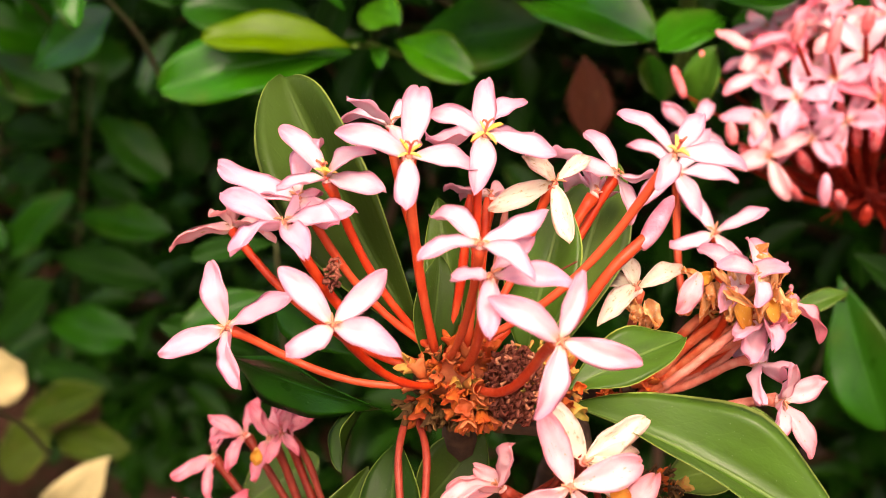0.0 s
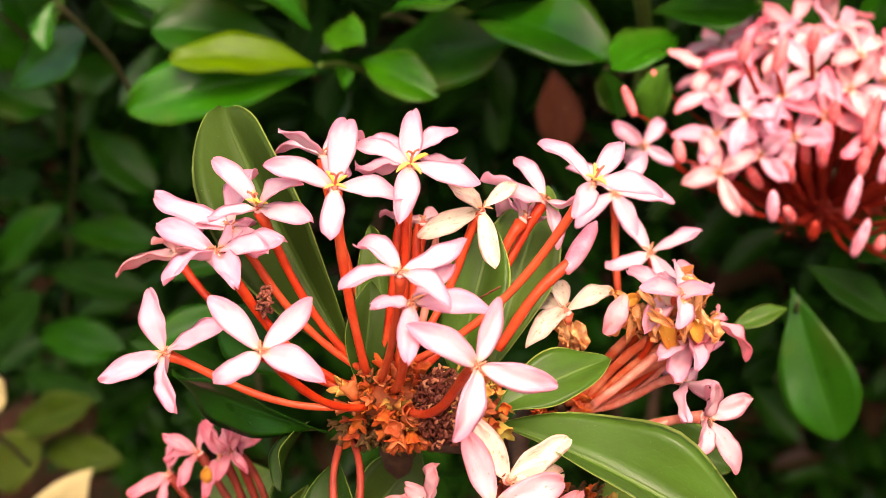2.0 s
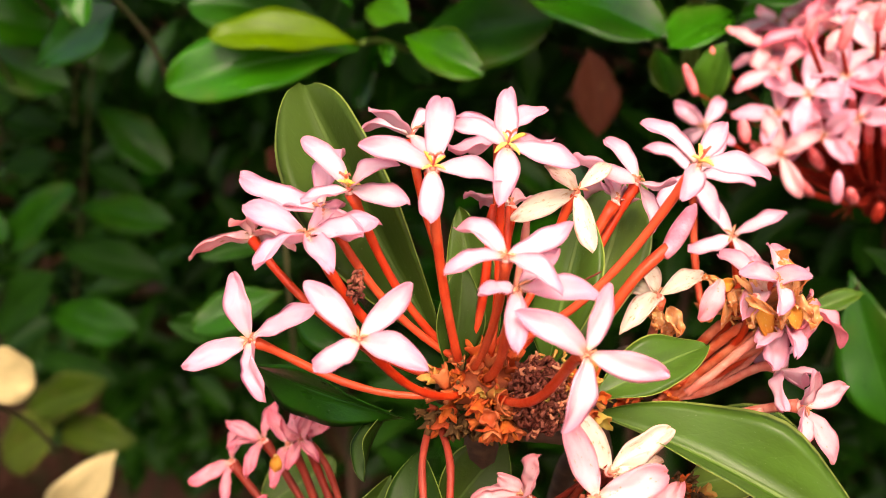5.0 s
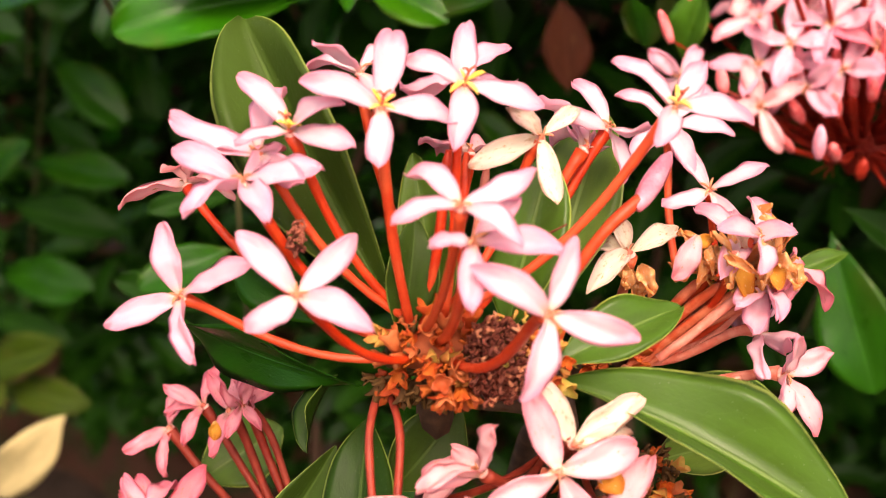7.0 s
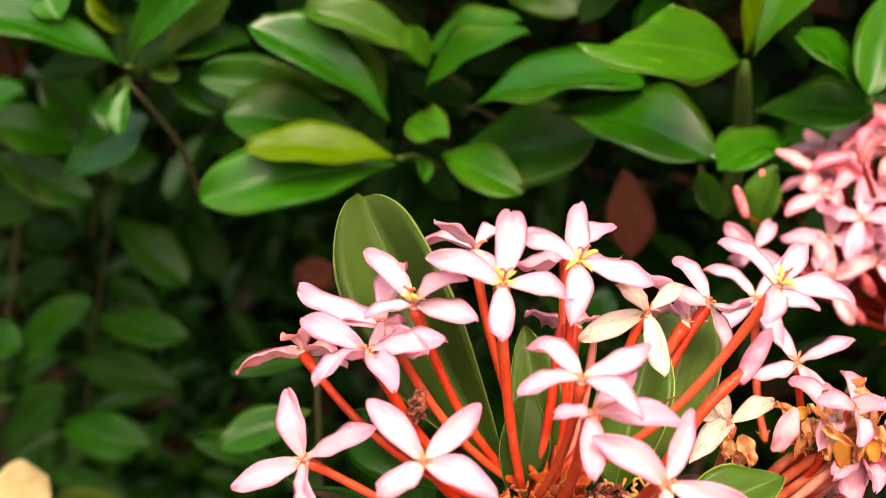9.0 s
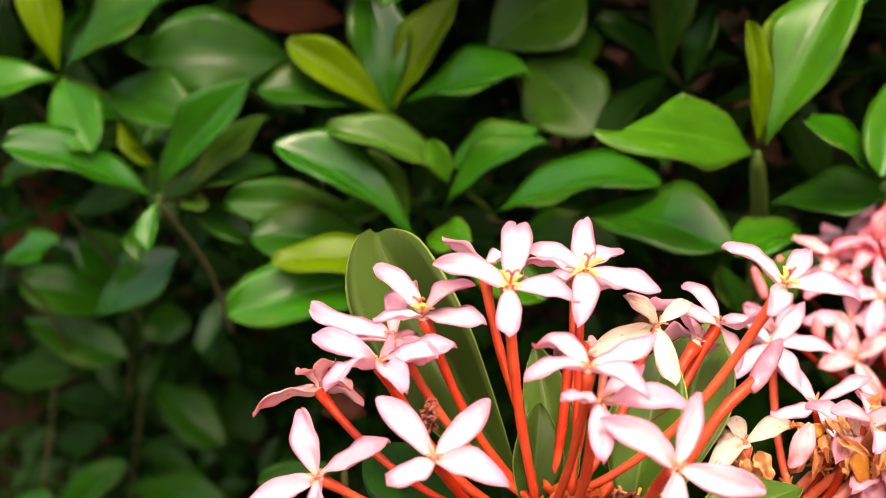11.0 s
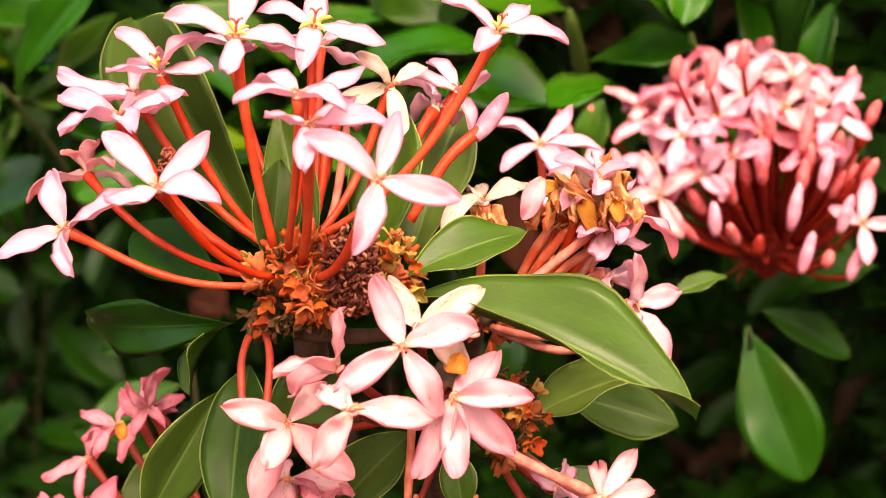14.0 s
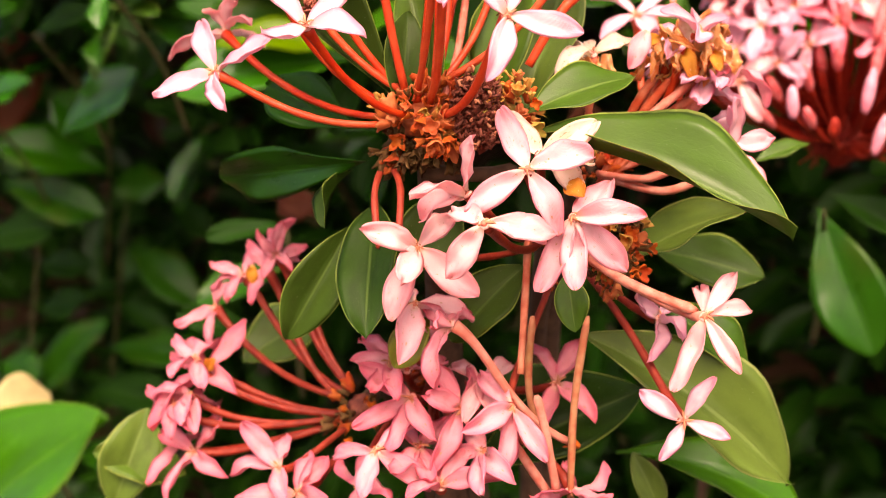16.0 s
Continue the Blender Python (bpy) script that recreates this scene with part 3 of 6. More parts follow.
def flower(owner, at, root, tips, kind="pale", fresh=False, wide=0.33, tube="tube", facing=0.9):
    """One four-lobed flower at the end of its long tube: at and root in millimetres, tips from its heart."""
    c, r = P(*at), P(*root)
    tv = [Vector(t) / 1000 for t in tips]
    d = c - r
    flatness = np.array([t[:] for t in tv])
    n = Vector(np.linalg.svd(flatness - flatness.mean(0) * 0.6)[2][2])
    if n.dot(d.normalized() + Vector((0, -0.35, 0.25))) < 0:
        n = -n
    n = (n + d.normalized() * 0.4).normalized()
    end = (n + d.normalized()).normalized()
    flat = Vector((d.x, d.y, 0)).normalized() if Vector((d.x, d.y, 0)).length > 1e-6 else UP
    out = min(1.0, Vector((d.x, d.y, 0)).length / d.length) ** 2
    start = r + d * 0.16 - UP * 0.003 * out + Vector((rng.uniform(-1, 1), rng.uniform(-1, 1), rng.uniform(-1, 1))) * 0.002
    pts = bezier(start, start + (d.normalized() * 0.6 + flat * 0.8 * out - UP * 0.22 * out).normalized() * d.length * 0.38, c - end * d.length * 0.22, c - n * 0.0005, 12)
    bm = bmesh.new()
    R = (0.00082 if tube == "tube_deep" else 0.00098 if tube == "tube_pale" else 0.00086) * rng.uniform(0.9, 1.12)
    sweep(bm, pts, [R * (0.86 + 0.02 * i) * (1 + 0.05 * math.sin(i * 2.1 + at[0])) for i in range(11)] + [R * 1.25, R * 1.55], 10, 0)
    dome = bmesh.ops.create_icosphere(bm, subdivisions=2, radius=R * 1.25, matrix=Matrix.Translation(c - n * 0.0002))
    for v in dome["verts"]:
        v.co += n * (-0.55 * (v.co - c).dot(n))
        for f in v.link_faces:
            f.material_index, f.smooth = 1, True
    heart = bmesh.ops.create_icosphere(bm, subdivisions=1, radius=min(R, 0.001) * 0.85, matrix=Matrix.Translation(c + n * R * 0.36))
    for v in heart["verts"]:
        for f in v.link_faces:
            f.material_index, f.smooth = 2, True
    bm.transform(Matrix.Translation(-owner.location))
    ob = part("flower", bm, [M[tube], M["throat"], M["heart"]], owner)
    ob.matrix_basis = Matrix()
    if tube != "tube_deep":
        up = (pts[2] - pts[0]).normalized().to_track_quat("Z", "Y").to_matrix().to_4x4()
        s = 0.0036 * rng.uniform(0.85, 1.2)
        sub("calyx", CALYX[rng.choice((0, 0, 2, 4) if tube == "tube_dull_shaded" else (0, 0, 1, 2))], ob, owner, Matrix.Translation(pts[0] - (pts[2] - pts[0]).normalized() * s * 0.3) @ up @ Matrix.Diagonal((s, s, s, 1)))
    for t in tv:
        side = t.normalized()
        pn = n + Vector((0, -0.5, 0.3)) * facing
        pn = (pn - side * pn.dot(side))
        pn = pn.normalized() if pn.length > 0.15 else (UP - side * UP.z).normalized()
        pn = (Matrix.Rotation(rng.uniform(-0.3, 0.3), 3, side) @ pn)
        w = wide * min(t.length, 0.0155) * rng.uniform(0.92, 1.12)
        sub("petal", petal_mesh(kind), ob, owner, along(c + side * 0.0006 + n * 0.0003, c + t, pn, w))
    order = sorted(tv, key=lambda t: math.atan2(t.dot(n.cross(tv[0]).normalized()), t.dot(tv[0].normalized())))
    if kind in ("pale", "faded", "cream", "pink", "rose", "rosy", "blush", "shell", "paleback", "bloom", "soft"):
        for a, b in zip(order, order[1:] + order[:1]):
            s = (a.normalized() + b.normalized())
            if s.length < 0.3:
                continue
            s = (s.normalized() + n * (0.35 if fresh else 0.1) + Vector((rng.uniform(-0.3, 0.3), 0, rng.uniform(-0.3, 0.3)))).normalized() * ((0.0037 if fresh else 0.0022) * rng.uniform(0.6, 1.15))
            sub("stamen", STAMEN if fresh else STAMEN_OLD, ob, owner, along(c + n * 0.0008, c + n * 0.0008 + s, n, s.length))
    if fresh:
        q = n.to_track_quat("Z", "Y").to_matrix().to_4x4()
        sub("style", STYLE, ob, owner, Matrix.Translation(c) @ q @ Matrix.Diagonal((0.004, 0.004, 0.0042, 1)))
    return ob


def leaf(owner, base, tip, width, normal, kind, arch=0.06, fold=0.2, seed=0):
    """A leaf from base to tip (millimetres), as a part of owner."""
    b, t = P(*base), P(*tip)
    return part("leaf", leaf_mesh(kind, arch, fold, seed), None, owner, along(b, t, Vector(normal), width / 1000))


def stalk(owner, name, pts, r0, r1, mat, sides=8, label=""):
    """A tapering stalk through points in millimetres."""
    p = [P(*a) for a in pts]
    if len(p) == 2:
        p = [p[0], p[0].lerp(p[1], 0.5), p[1]]
    path = []
    for i in range(len(p) - 1):
        a, b = p[max(i - 1, 0)], p[min(i + 2, len(p) - 1)]
        for k in range(5):
            t = k / 5
            m0, m1 = (p[i + 1] - a) / 2, (b - p[i]) / 2
            path.append(p[i] * (2 * t ** 3 - 3 * t * t + 1) + m0 * (t ** 3 - 2 * t * t + t) + p[i + 1] * (3 * t * t - 2 * t ** 3) + m1 * (t ** 3 - t * t))
    path.append(p[-1])
    k = len(path) - 1
    bm = bmesh.new()
    sweep(bm, path, [(r0 + (r1 - r0) * i / k) / 1000 * (1 + 0.06 * math.sin(i * 1.7 + pts[0][0])) for i in range(k)] + [r1 * 0.55 / 1000], sides)
    bm.transform(Matrix.Translation(-owner.location))
    ob = part(name, bm, [M[mat]], owner, label=label)
    ob.matrix_basis = Matrix()
    return ob


def calyx_meshes():
    """A small cup with four blunt, outturned lobes, hollow inside, in five colours."""
    out = []
    for mat, wavy in (("calyx", 0.5), ("calyx_pale", 0.4), ("calyx", 0.65), ("calyx_green", 0.5), ("calyx_old", 0.75)):
        bm = bmesh.new()
        rings = []
        for rad, z, lobe in ((0.15, 0, 0), (0.26, 0.3, 0), (0.36, 0.58, 0.3), (0.50, 0.80, 1), (0.46, 0.84, 1), (0.30, 0.60, 0.3), (0.14, 0.34, 0)):
            rings.append([])
            for k in range(16):
                a = math.pi * k / 8
                c = (math.cos(4 * a) * 0.5 + 0.5) ** 0.7
                f = 1 - lobe * wavy * (1 - c)
                h = z - lobe * 0.22 * (1 - c) + lobe * 0.08 * math.sin(a * 3 + wavy * 9)
                rings[-1].append(bm.verts.new((rad * f * math.cos(a), rad * f * math.sin(a), h)))
        for a, b in zip(rings, rings[1:]):
            for k in range(16):
                bm.faces.new((a[k], a[(k + 1) % 16], b[(k + 1) % 16], b[k]))
        bm.faces.new(rings[0][::-1])
        bm.faces.new(rings[-1])
        me = bpy.data.meshes.new("calyx")
        bm.to_mesh(me)
        bm.free()
        me.materials.append(M[mat])
        out.append(smooth(me))
    return out


CALYX = calyx_meshes()


def calyces(owner, centre, spread, count, size=0.0032, lean=(0, -0.2, 0.4), seed=1, tones=(0, 1, 2, 3)):
    """Spent calyces crowded on the heart of a cluster."""
    r = random.Random(seed)
    c = P(*centre)
    for _ in range(count):
        d = Vector((r.gauss(0, 1), r.gauss(0, 1), r.gauss(0, 0.8))).normalized()
        p = c + Vector((d.x * spread[0], d.y * spread[1], d.z * spread[2])) / 1000 * r.uniform(0.6, 1.05)
        q = (d + Vector(lean) + Vector((r.gauss(0, 0.5), r.gauss(0, 0.5), r.gauss(0, 0.5)))).to_track_quat("Z", "Y").to_matrix().to_4x4() @ pose(0, 0, 0, 0, 0, r.uniform(0, 90))
        s = size * r.uniform(0.55, 1.5)
        part("calyx", CALYX[r.choice(tones)], None, owner, Matrix.Translation(p) @ q @ Matrix.Diagonal((s, s, s * 1.1, 1)))


def lump(owner, name, centre, size, mat, seed, sub_=3, rough_=0.35, label=""):
    """An uneven knob."""
    bm = bmesh.new()
    bmesh.ops.create_icosphere(bm, subdivisions=sub_, radius=1)
    for v in bm.verts:
        k = 1 + rough_ * noise.noise(v.co * 2.3 + Vector((seed, 0, 0))) + rough_ * 0.6 * noise.noise(v.co * 6 + Vector((0, seed, 0)))
        v.co = Vector((v.co.x * size[0], v.co.y * size[1], v.co.z * size[2])) * k / 1000
    for f in bm.faces:
        f.smooth = True
    bm.transform(Matrix.Translation(P(*centre) - owner.location))
    ob = part(name, bm, [M[mat]], owner, label=label)
    ob.matrix_basis = Matrix()
    return ob


def crumbs(owner, name, centre, size, count, mat, seed, scale=(1.2, 2.6), label=""):
    """Shrivelled little rolls crowded on a knob, as one part."""
    r = random.Random(seed)
    bm = bmesh.new()
    for _ in range(count):
        d = Vector((r.gauss(0, 1), r.gauss(0, 1), r.gauss(0, 1))).normalized()
        p = P(*centre) + Vector((d.x * size[0], d.y * size[1], d.z * size[2])) / 1000 * r.uniform(0.75, 1.05)
        a = Vector((r.gauss(0, 1), r.gauss(0, 1), r.gauss(0, 1))).normalized() * r.uniform(*scale) / 1000
        b = a.orthogonal().normalized() * r.uniform(-1, 1) * 0.001
        sweep(bm, [p - a * 0.5, p + b + d * 0.0004, p + a * 0.4 + b, p + a * 0.5 - b * 0.6], [0.0002, 0.00036, 0.00032, 0.00015], 5)
    bm.transform(Matrix.Translation(-owner.location))
    ob = part(name, bm, [M[mat]], owner, label=label)
    ob.matrix_basis = Matrix()
    ob["kind"] = "stuff"
    return ob



# ---- main plant ----
HUB = (0.0, 0.0, -2.0)
HUBR = (33.4, 30.0, -17.0)
HUBL = (24.6, 28.0, -31.0)
HUBB = (-5.9, 34.0, -62.5)
HUBI = (55.9, 64.0, -26.0)
HUBJ = (47.3, 60.0, -15.8)
HUBQ = (31.2, 4.0, -75.7)
HUBK = (-21.5, 30.0, -71.3)
BLOOM_HUB = (102.4, 205.0, -14.9)
DRIED_BIT = (-20.5, -6.0, 20.4)
WITHERED = (53.9, 25.0, 5.4)
LOW_BITS = (37.4, 4.0, -29.8)
MAIN_CLUSTER = thing("flower_cluster", P(*HUB), "open umbel of white and pale pink flowers on long red tubes", "flowers", "flower clusters")
RIGHT_CLUSTER = thing("flower_cluster", P(*HUBR), "side umbel of pale and withered brown flowers on red tubes", "flowers", "flower clusters")
LOW_CLUSTER = thing("flower_cluster", P(*HUBL), "lower umbel of large pale pink flowers, some fading", "flowers", "flower clusters")
BOT_CLUSTER = thing("flower_cluster", P(*HUBB), "umbel of deep pink flowers at the foot of the plant", "flowers", "flower clusters")
PINKL_CLUSTER = thing("flower_cluster", P(*HUBK), "umbel of small shrivelled pink flowers on red tubes", "flowers", "flower clusters")
LEAVES = thing("flowering_shrub", P(-2, 8, -120), "leafy shrub with long glossy dark green leaves under the flowers", "shrub")
flower(MAIN_CLUSTER, (-39.9, -5.7, 9.1), HUB, ((-4.3, 7.2, 10.3), (12.4, -0.3, 7.1), (-12.0, -4.6, -3.7), (4.1, -11.1, -6.4)), "shell")
flower(MAIN_CLUSTER, (-17.4, -22.8, 18.2), HUB, ((-9.0, 1.0, 9.9), (8.7, 3.9, 8.8), (-5.9, -11.6, -0.5), (12.2, -7.2, -1.6)), "pale")
flower(MAIN_CLUSTER, (20.3, -26.8, 18.9), HUB, ((-11.1, -2.7, 8.4), (3.5, 3.9, 11.0), (13.6, 0.5, -3.5), (-3.1, -7.3, -10.7)), "pale")
flower(MAIN_CLUSTER, (6.9, -20.7, 32.7), HUB, ((-9.2, 9.6, 1.9), (10.8, 6.4, 3.8), (-9.5, -6.7, -0.0), (9.4, -8.8, -2.1)), "pale")
flower(MAIN_CLUSTER, (8.6, -21.5, 27.5), HUB, ((13.7, -3.2, 0.8), (0.8, -11.2, -6.0), (-5.5, -8.6, 3.1), (6.7, 8.1, 4.2)), "blush")
flower(MAIN_CLUSTER, (-21.9, -0.3, 36.4), HUB, ((-9.1, 4.1, 8.2), (8.9, -4.3, 6.9), (11.4, -7.4, 0.6), (-6.9, -10.1, 1.4)), "pale", fresh=True)
flower(MAIN_CLUSTER, (-27.0, -0.2, 32.3), HUB, ((-15.6, 4.3, 4.3), (1.7, 12.6, 7.7), (8.7, -9.8, -0.9), (-9.7, 8.1, -3.7)), "blush")
flower(MAIN_CLUSTER, (-29.1, -4.1, 29.0), HUB, ((-12.3, 3.6, 4.2), (13.5, -3.3, 4.2), (-7.3, -11.2, -1.4), (6.1, -12.2, -1.2), (5.3, 8.4, 3.6)), "blush")
flower(MAIN_CLUSTER, (-46.7, 28.0, 15.6), HUB, ((-13.9, 1.3, -5.0), (7.5, -6.0, 2.5), (4.0, -5.0, 7.5), (-3.0, -6.0, 5.5), (8.0, 3.0, -3.5)), "rosy")
flower(MAIN_CLUSTER, (-6.8, -4.8, 42.2), HUB, ((0.4, 12.9, 9.6), (-12.5, -0.6, 4.7), (11.9, 3.1, -2.7), (0.7, -10.5, -5.9)), "pale", fresh=True)
flower(MAIN_CLUSTER, (-13.2, 18.4, 40.7), HUB, ((-6.5, -8.6, 7.7), (-10.9, 7.3, -1.4), (6.0, 11.7, 0.6), (6.7, -11.4, -0.6)), "pale")
flower(MAIN_CLUSTER, (5.3, 5.3, 43.2), HUB, ((-0.6, 11.0, 7.2), (-10.2, 0.3, 4.0), (12.9, 1.1, -3.4), (-0.7, -10.8, -6.9)), "pale", fresh=True)
flower(MAIN_CLUSTER, (2.9, 23.9, 39.4), HUB, ((8.6, 7.3, 2.9), (9.7, 8.0, -3.9), (-10.1, 8.5, 0.6), (-8.6, -13.7, 1.4)), "blush")
flower(MAIN_CLUSTER, (17.5, 15.0, 31.6), HUB, ((-5.4, -5.1, 6.8), (-11.8, -4.0, -4.2), (3.2, -9.0, -8.4), (6.4, 7.0, 3.2)), "cream", facing=2.0)
flower(MAIN_CLUSTER, (28.9, 26.7, 29.5), HUB, ((-6.3, 9.3, 5.8), (-9.4, -6.8, 4.4), (3.2, -8.6, -6.6), (7.0, -8.8, 3.4)), "pale")
flower(MAIN_CLUSTER, (25.0, 23.9, 26.6), HUB, ((-8.6, 10.9, 5.5), (2.6, 10.3, -3.6), (-5.9, 11.5, -2.4)), "blush")
flower(MAIN_CLUSTER, (38.5, 4.4, 40.8), HUB, ((-9.8, 3.8, 6.7), (5.4, 10.7, 4.7), (12.9, -0.5, -1.5), (-2.9, -11.4, -2.0)), "pale", fresh=True)
flower(RIGHT_CLUSTER, (51.2, 66.0, 3.6), HUBI, ((-7.4, 8.8, 6.6), (11.0, -2.4, 6.9), (-10.2, -8.4, -0.4), (6.8, -8.2, -7.7)), "pale")
flower(RIGHT_CLUSTER, (42.8, 77.7, 13.3), HUBJ, ((-11.1, 4.6, 5.5), (7.4, 7.6, 8.1), (13.7, -1.5, -0.7), (-8.5, -10.2, -4.0), (5.0, -10.1, -6.8)), "pale")
flower(RIGHT_CLUSTER, (33.7, 21.3, 8.2), HUBR, ((9.0, 8.0, 1.8), (-7.0, -10.7, -2.3), (-8.1, 10.1, -2.7), (-3.5, 12.7, 1.3)), "cream", tube="tube_tan2", facing=2.0)
for bit in range(5):
    flower_bit = Vector((33.7 + 1.2 * bit - 2.0, 19.5, 8.0 - 0.9 * bit))
    part("petal", petal_mesh("wilt"), None, RIGHT_CLUSTER, along(P(*flower_bit), P(*(flower_bit + Vector((1.5 - bit * 0.8, -1.5, -3.2 - bit % 2)))), Vector((0.2, -1, 0.3)), 0.0024), label="withered brown petal")
flower(RIGHT_CLUSTER, (49.1, 24.0, 6.1), HUBR, ((-6.8, 2.3, 4.9), (-7.1, -1.1, -3.5), (-3.1, -4.8, -1.9), (-1.0, -5.9, 0.5)), "wilt")
flower(RIGHT_CLUSTER, (53.9, 24.0, 5.5), HUBR, ((-2.6, 3.4, 8.2), (2.1, -2.6, -5.3), (-2.7, -5.3, -0.8), (8.3, 1.4, 6.2)), "wilt", tube="tube_pale")
flower(RIGHT_CLUSTER, (58.7, 26.0, 4.5), HUBR, ((-2.4, 4.2, 10.4), (-0.9, -5.6, -2.0), (-3.2, -4.8, 1.7), (-5.9, 2.7, 5.4)), "wilt", tube="tube_pale")
flower(RIGHT_CLUSTER, (62.8, 28.1, 3.6), HUBR, ((8.2, 0.7, -7.6), (-2.8, -9.6, -3.1), (-3.6, -9.9, -0.1), (2.2, 10.1, -1.8)), "wiltpink", tube="tube_pale")
flower(RIGHT_CLUSTER, (53.8, 26.0, 9.0), HUBR, ((-8.0, 10.1, 2.9), (7.7, -8.7, 6.3), (-0.7, 13.1, 1.1), (-4.7, -12.3, -1.1)), "pale", facing=2.0)
flower(RIGHT_CLUSTER, (57.7, 24.0, 2.1), HUBR, ((1.7, -13.1, -0.3), (-5.9, -11.8, 0.9), (-2.8, -12.3, -4.0), (7.1, 9.8, -5.3)), "blush", tube="tube_pale")
flower(MAIN_CLUSTER, (5.2, 24.0, 25.1), HUB, ((-10.0, 8.6, -1.1), (-6.8, 10.6, -3.9), (2.6, 12.6, -2.9)), "faded")
flower(RIGHT_CLUSTER, (61.4, 16.5, -11.6), HUBR, ((1.4, -6.9, 11.1), (9.7, 7.4, 1.1), (7.0, -3.4, -10.4), (-2.0, -13.0, -1.2)), "faded", tube="tube_pale")
flower(RIGHT_CLUSTER, (57.2, 24.0, -7.2), HUBR, ((-2.9, 12.7, -2.1), (4.7, 12.3, -0.1), (0.2, -13.0, -2.5), (5.1, -11.5, 4.1)), "blush", tube="tube_pale")
flower(LOW_CLUSTER, (22.7, -24.0, -9.3), HUBL, ((-5.1, 6.9, 10.6), (12.4, 5.8, 2.0), (5.4, 0.4, -12.7), (-11.7, -0.6, -7.7)), "faded", tube="tube_dull_shaded", wide=0.38, facing=2.0)
flower(LOW_CLUSTER, (24.9, -18.5, -7.5), HUBL, ((10.5, 7.2, 5.1), (-6.1, 9.3, 6.6), (9.4, 8.5, -3.0), (7.2, 5.8, -9.2)), "cream", tube="tube_dull_shaded", wide=0.38, facing=2.0)
flower(LOW_CLUSTER, (10.6, -16.6, -14.8), HUBL, ((-10.0, -8.0, 1.0), (2.0, -5.3, 11.9), (-10.6, 5.0, -5.6), (-5.5, 9.0, -1.0)), "rosy", tube="tube_dull_shaded", wide=0.38, facing=2.0)
flower(LOW_CLUSTER, (30.8, -21.4, -18.9), HUBL, ((13.6, -3.1, 0.5), (6.9, 11.3, 4.6), (9.7, 1.7, -10.7), (0.0, -3.5, -13.2), (-6.9, -0.9, -13.9)), "faded", tube="tube_dull_shaded", wide=0.38, facing=2.0)
flower(LOW_CLUSTER, (15.2, -32.2, -17.9), HUBL, ((12.5, 4.4, -3.0), (10.6, 6.5, -4.9), (-7.3, 2.3, -10.5), (-7.2, 10.8, 0.9)), "rosy", tube="tube_dull_shaded", wide=0.38, facing=2.0)
flower(LOW_CLUSTER, (-0.5, -11.2, -26.1), HUBL, ((-9.6, -7.5, 5.6), (-1.5, -12.6, -4.3), (-5.2, -6.4, -12.9), (12.0, -3.4, -9.4), (5.8, 10.9, 4.2)), "rosy", tube="tube_dull_shaded", wide=0.38, facing=2.0)
flower(LOW_CLUSTER, (-3.2, -2.0, -39.6), HUBB, ((-1.4, -10.5, -9.2), (11.7, 6.2, -4.6), (-5.8, 12.8, -0.4), (3.9, 9.4, -9.6)), "faded", tube="tube_dull_shaded", wide=0.38, facing=2.0)
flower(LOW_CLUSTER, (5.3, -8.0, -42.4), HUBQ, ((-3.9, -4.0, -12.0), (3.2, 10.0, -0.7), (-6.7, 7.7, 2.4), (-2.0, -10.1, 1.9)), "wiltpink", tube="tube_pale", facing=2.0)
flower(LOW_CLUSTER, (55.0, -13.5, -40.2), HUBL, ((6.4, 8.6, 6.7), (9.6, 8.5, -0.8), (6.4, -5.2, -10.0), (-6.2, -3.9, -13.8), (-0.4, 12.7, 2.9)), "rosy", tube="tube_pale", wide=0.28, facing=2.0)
flower(LOW_CLUSTER, (46.1, 12.6, -46.5), HUBL, ((-4.1, -10.0, 7.9), (-2.0, -11.4, -6.4), (5.1, -12.1, -1.6), (2.2, 13.0, 1.0)), "blush", tube="tube_dull_shaded", wide=0.28, facing=2.0)
flower(LOW_CLUSTER, (50.8, -8.0, -62.7), HUBL, ((-8.6, 4.0, 5.2), (6.6, 4.0, 7.8), (9.0, -3.5, -2.6), (-5.0, -4.0, -6.8)), "paleback", tube="tube_dull_shaded", facing=2.0)
flower(BOT_CLUSTER, (-5.1, 2.0, -60.5), HUBB, ((-10.7, 0.6, 7.6), (-12.3, -4.1, -5.0), (-3.8, -9.2, -8.7), (5.7, -10.7, -5.2)), "pink", tube="tube_dull_shaded")
flower(BOT_CLUSTER, (5.2, -2.0, -61.2), HUBB, ((-8.6, 7.4, 6.7), (-5.6, -10.6, 5.6), (-5.7, -5.0, -12.1), (1.0, 12.1, 5.1)), "pink", tube="tube_dull_shaded")
flower(BOT_CLUSTER, (16.6, -8.0, -59.5), HUBL, ((-8.5, -9.9, -2.1), (7.1, -4.8, -10.0), (-1.8, -4.6, -12.6), (-7.2, 10.2, 4.3)), "soft", tube="tube_dull_shaded")
flower(BOT_CLUSTER, (-12.3, -4.0, -70.2), HUBB, ((-10.8, 6.9, -3.3), (9.5, 6.6, 6.5), (11.5, -1.1, -7.9), (-1.2, -11.6, -6.2)), "soft", tube="tube_dull_shaded")
flower(BOT_CLUSTER, (24.0, 20.0, -62.8), HUBB, ((-6.7, 9.5, 6.3), (5.4, 9.2, 7.8), (8.7, -8.3, -5.5), (-3.8, -10.5, -6.9)), "pink", tube="tube_dull_shaded")
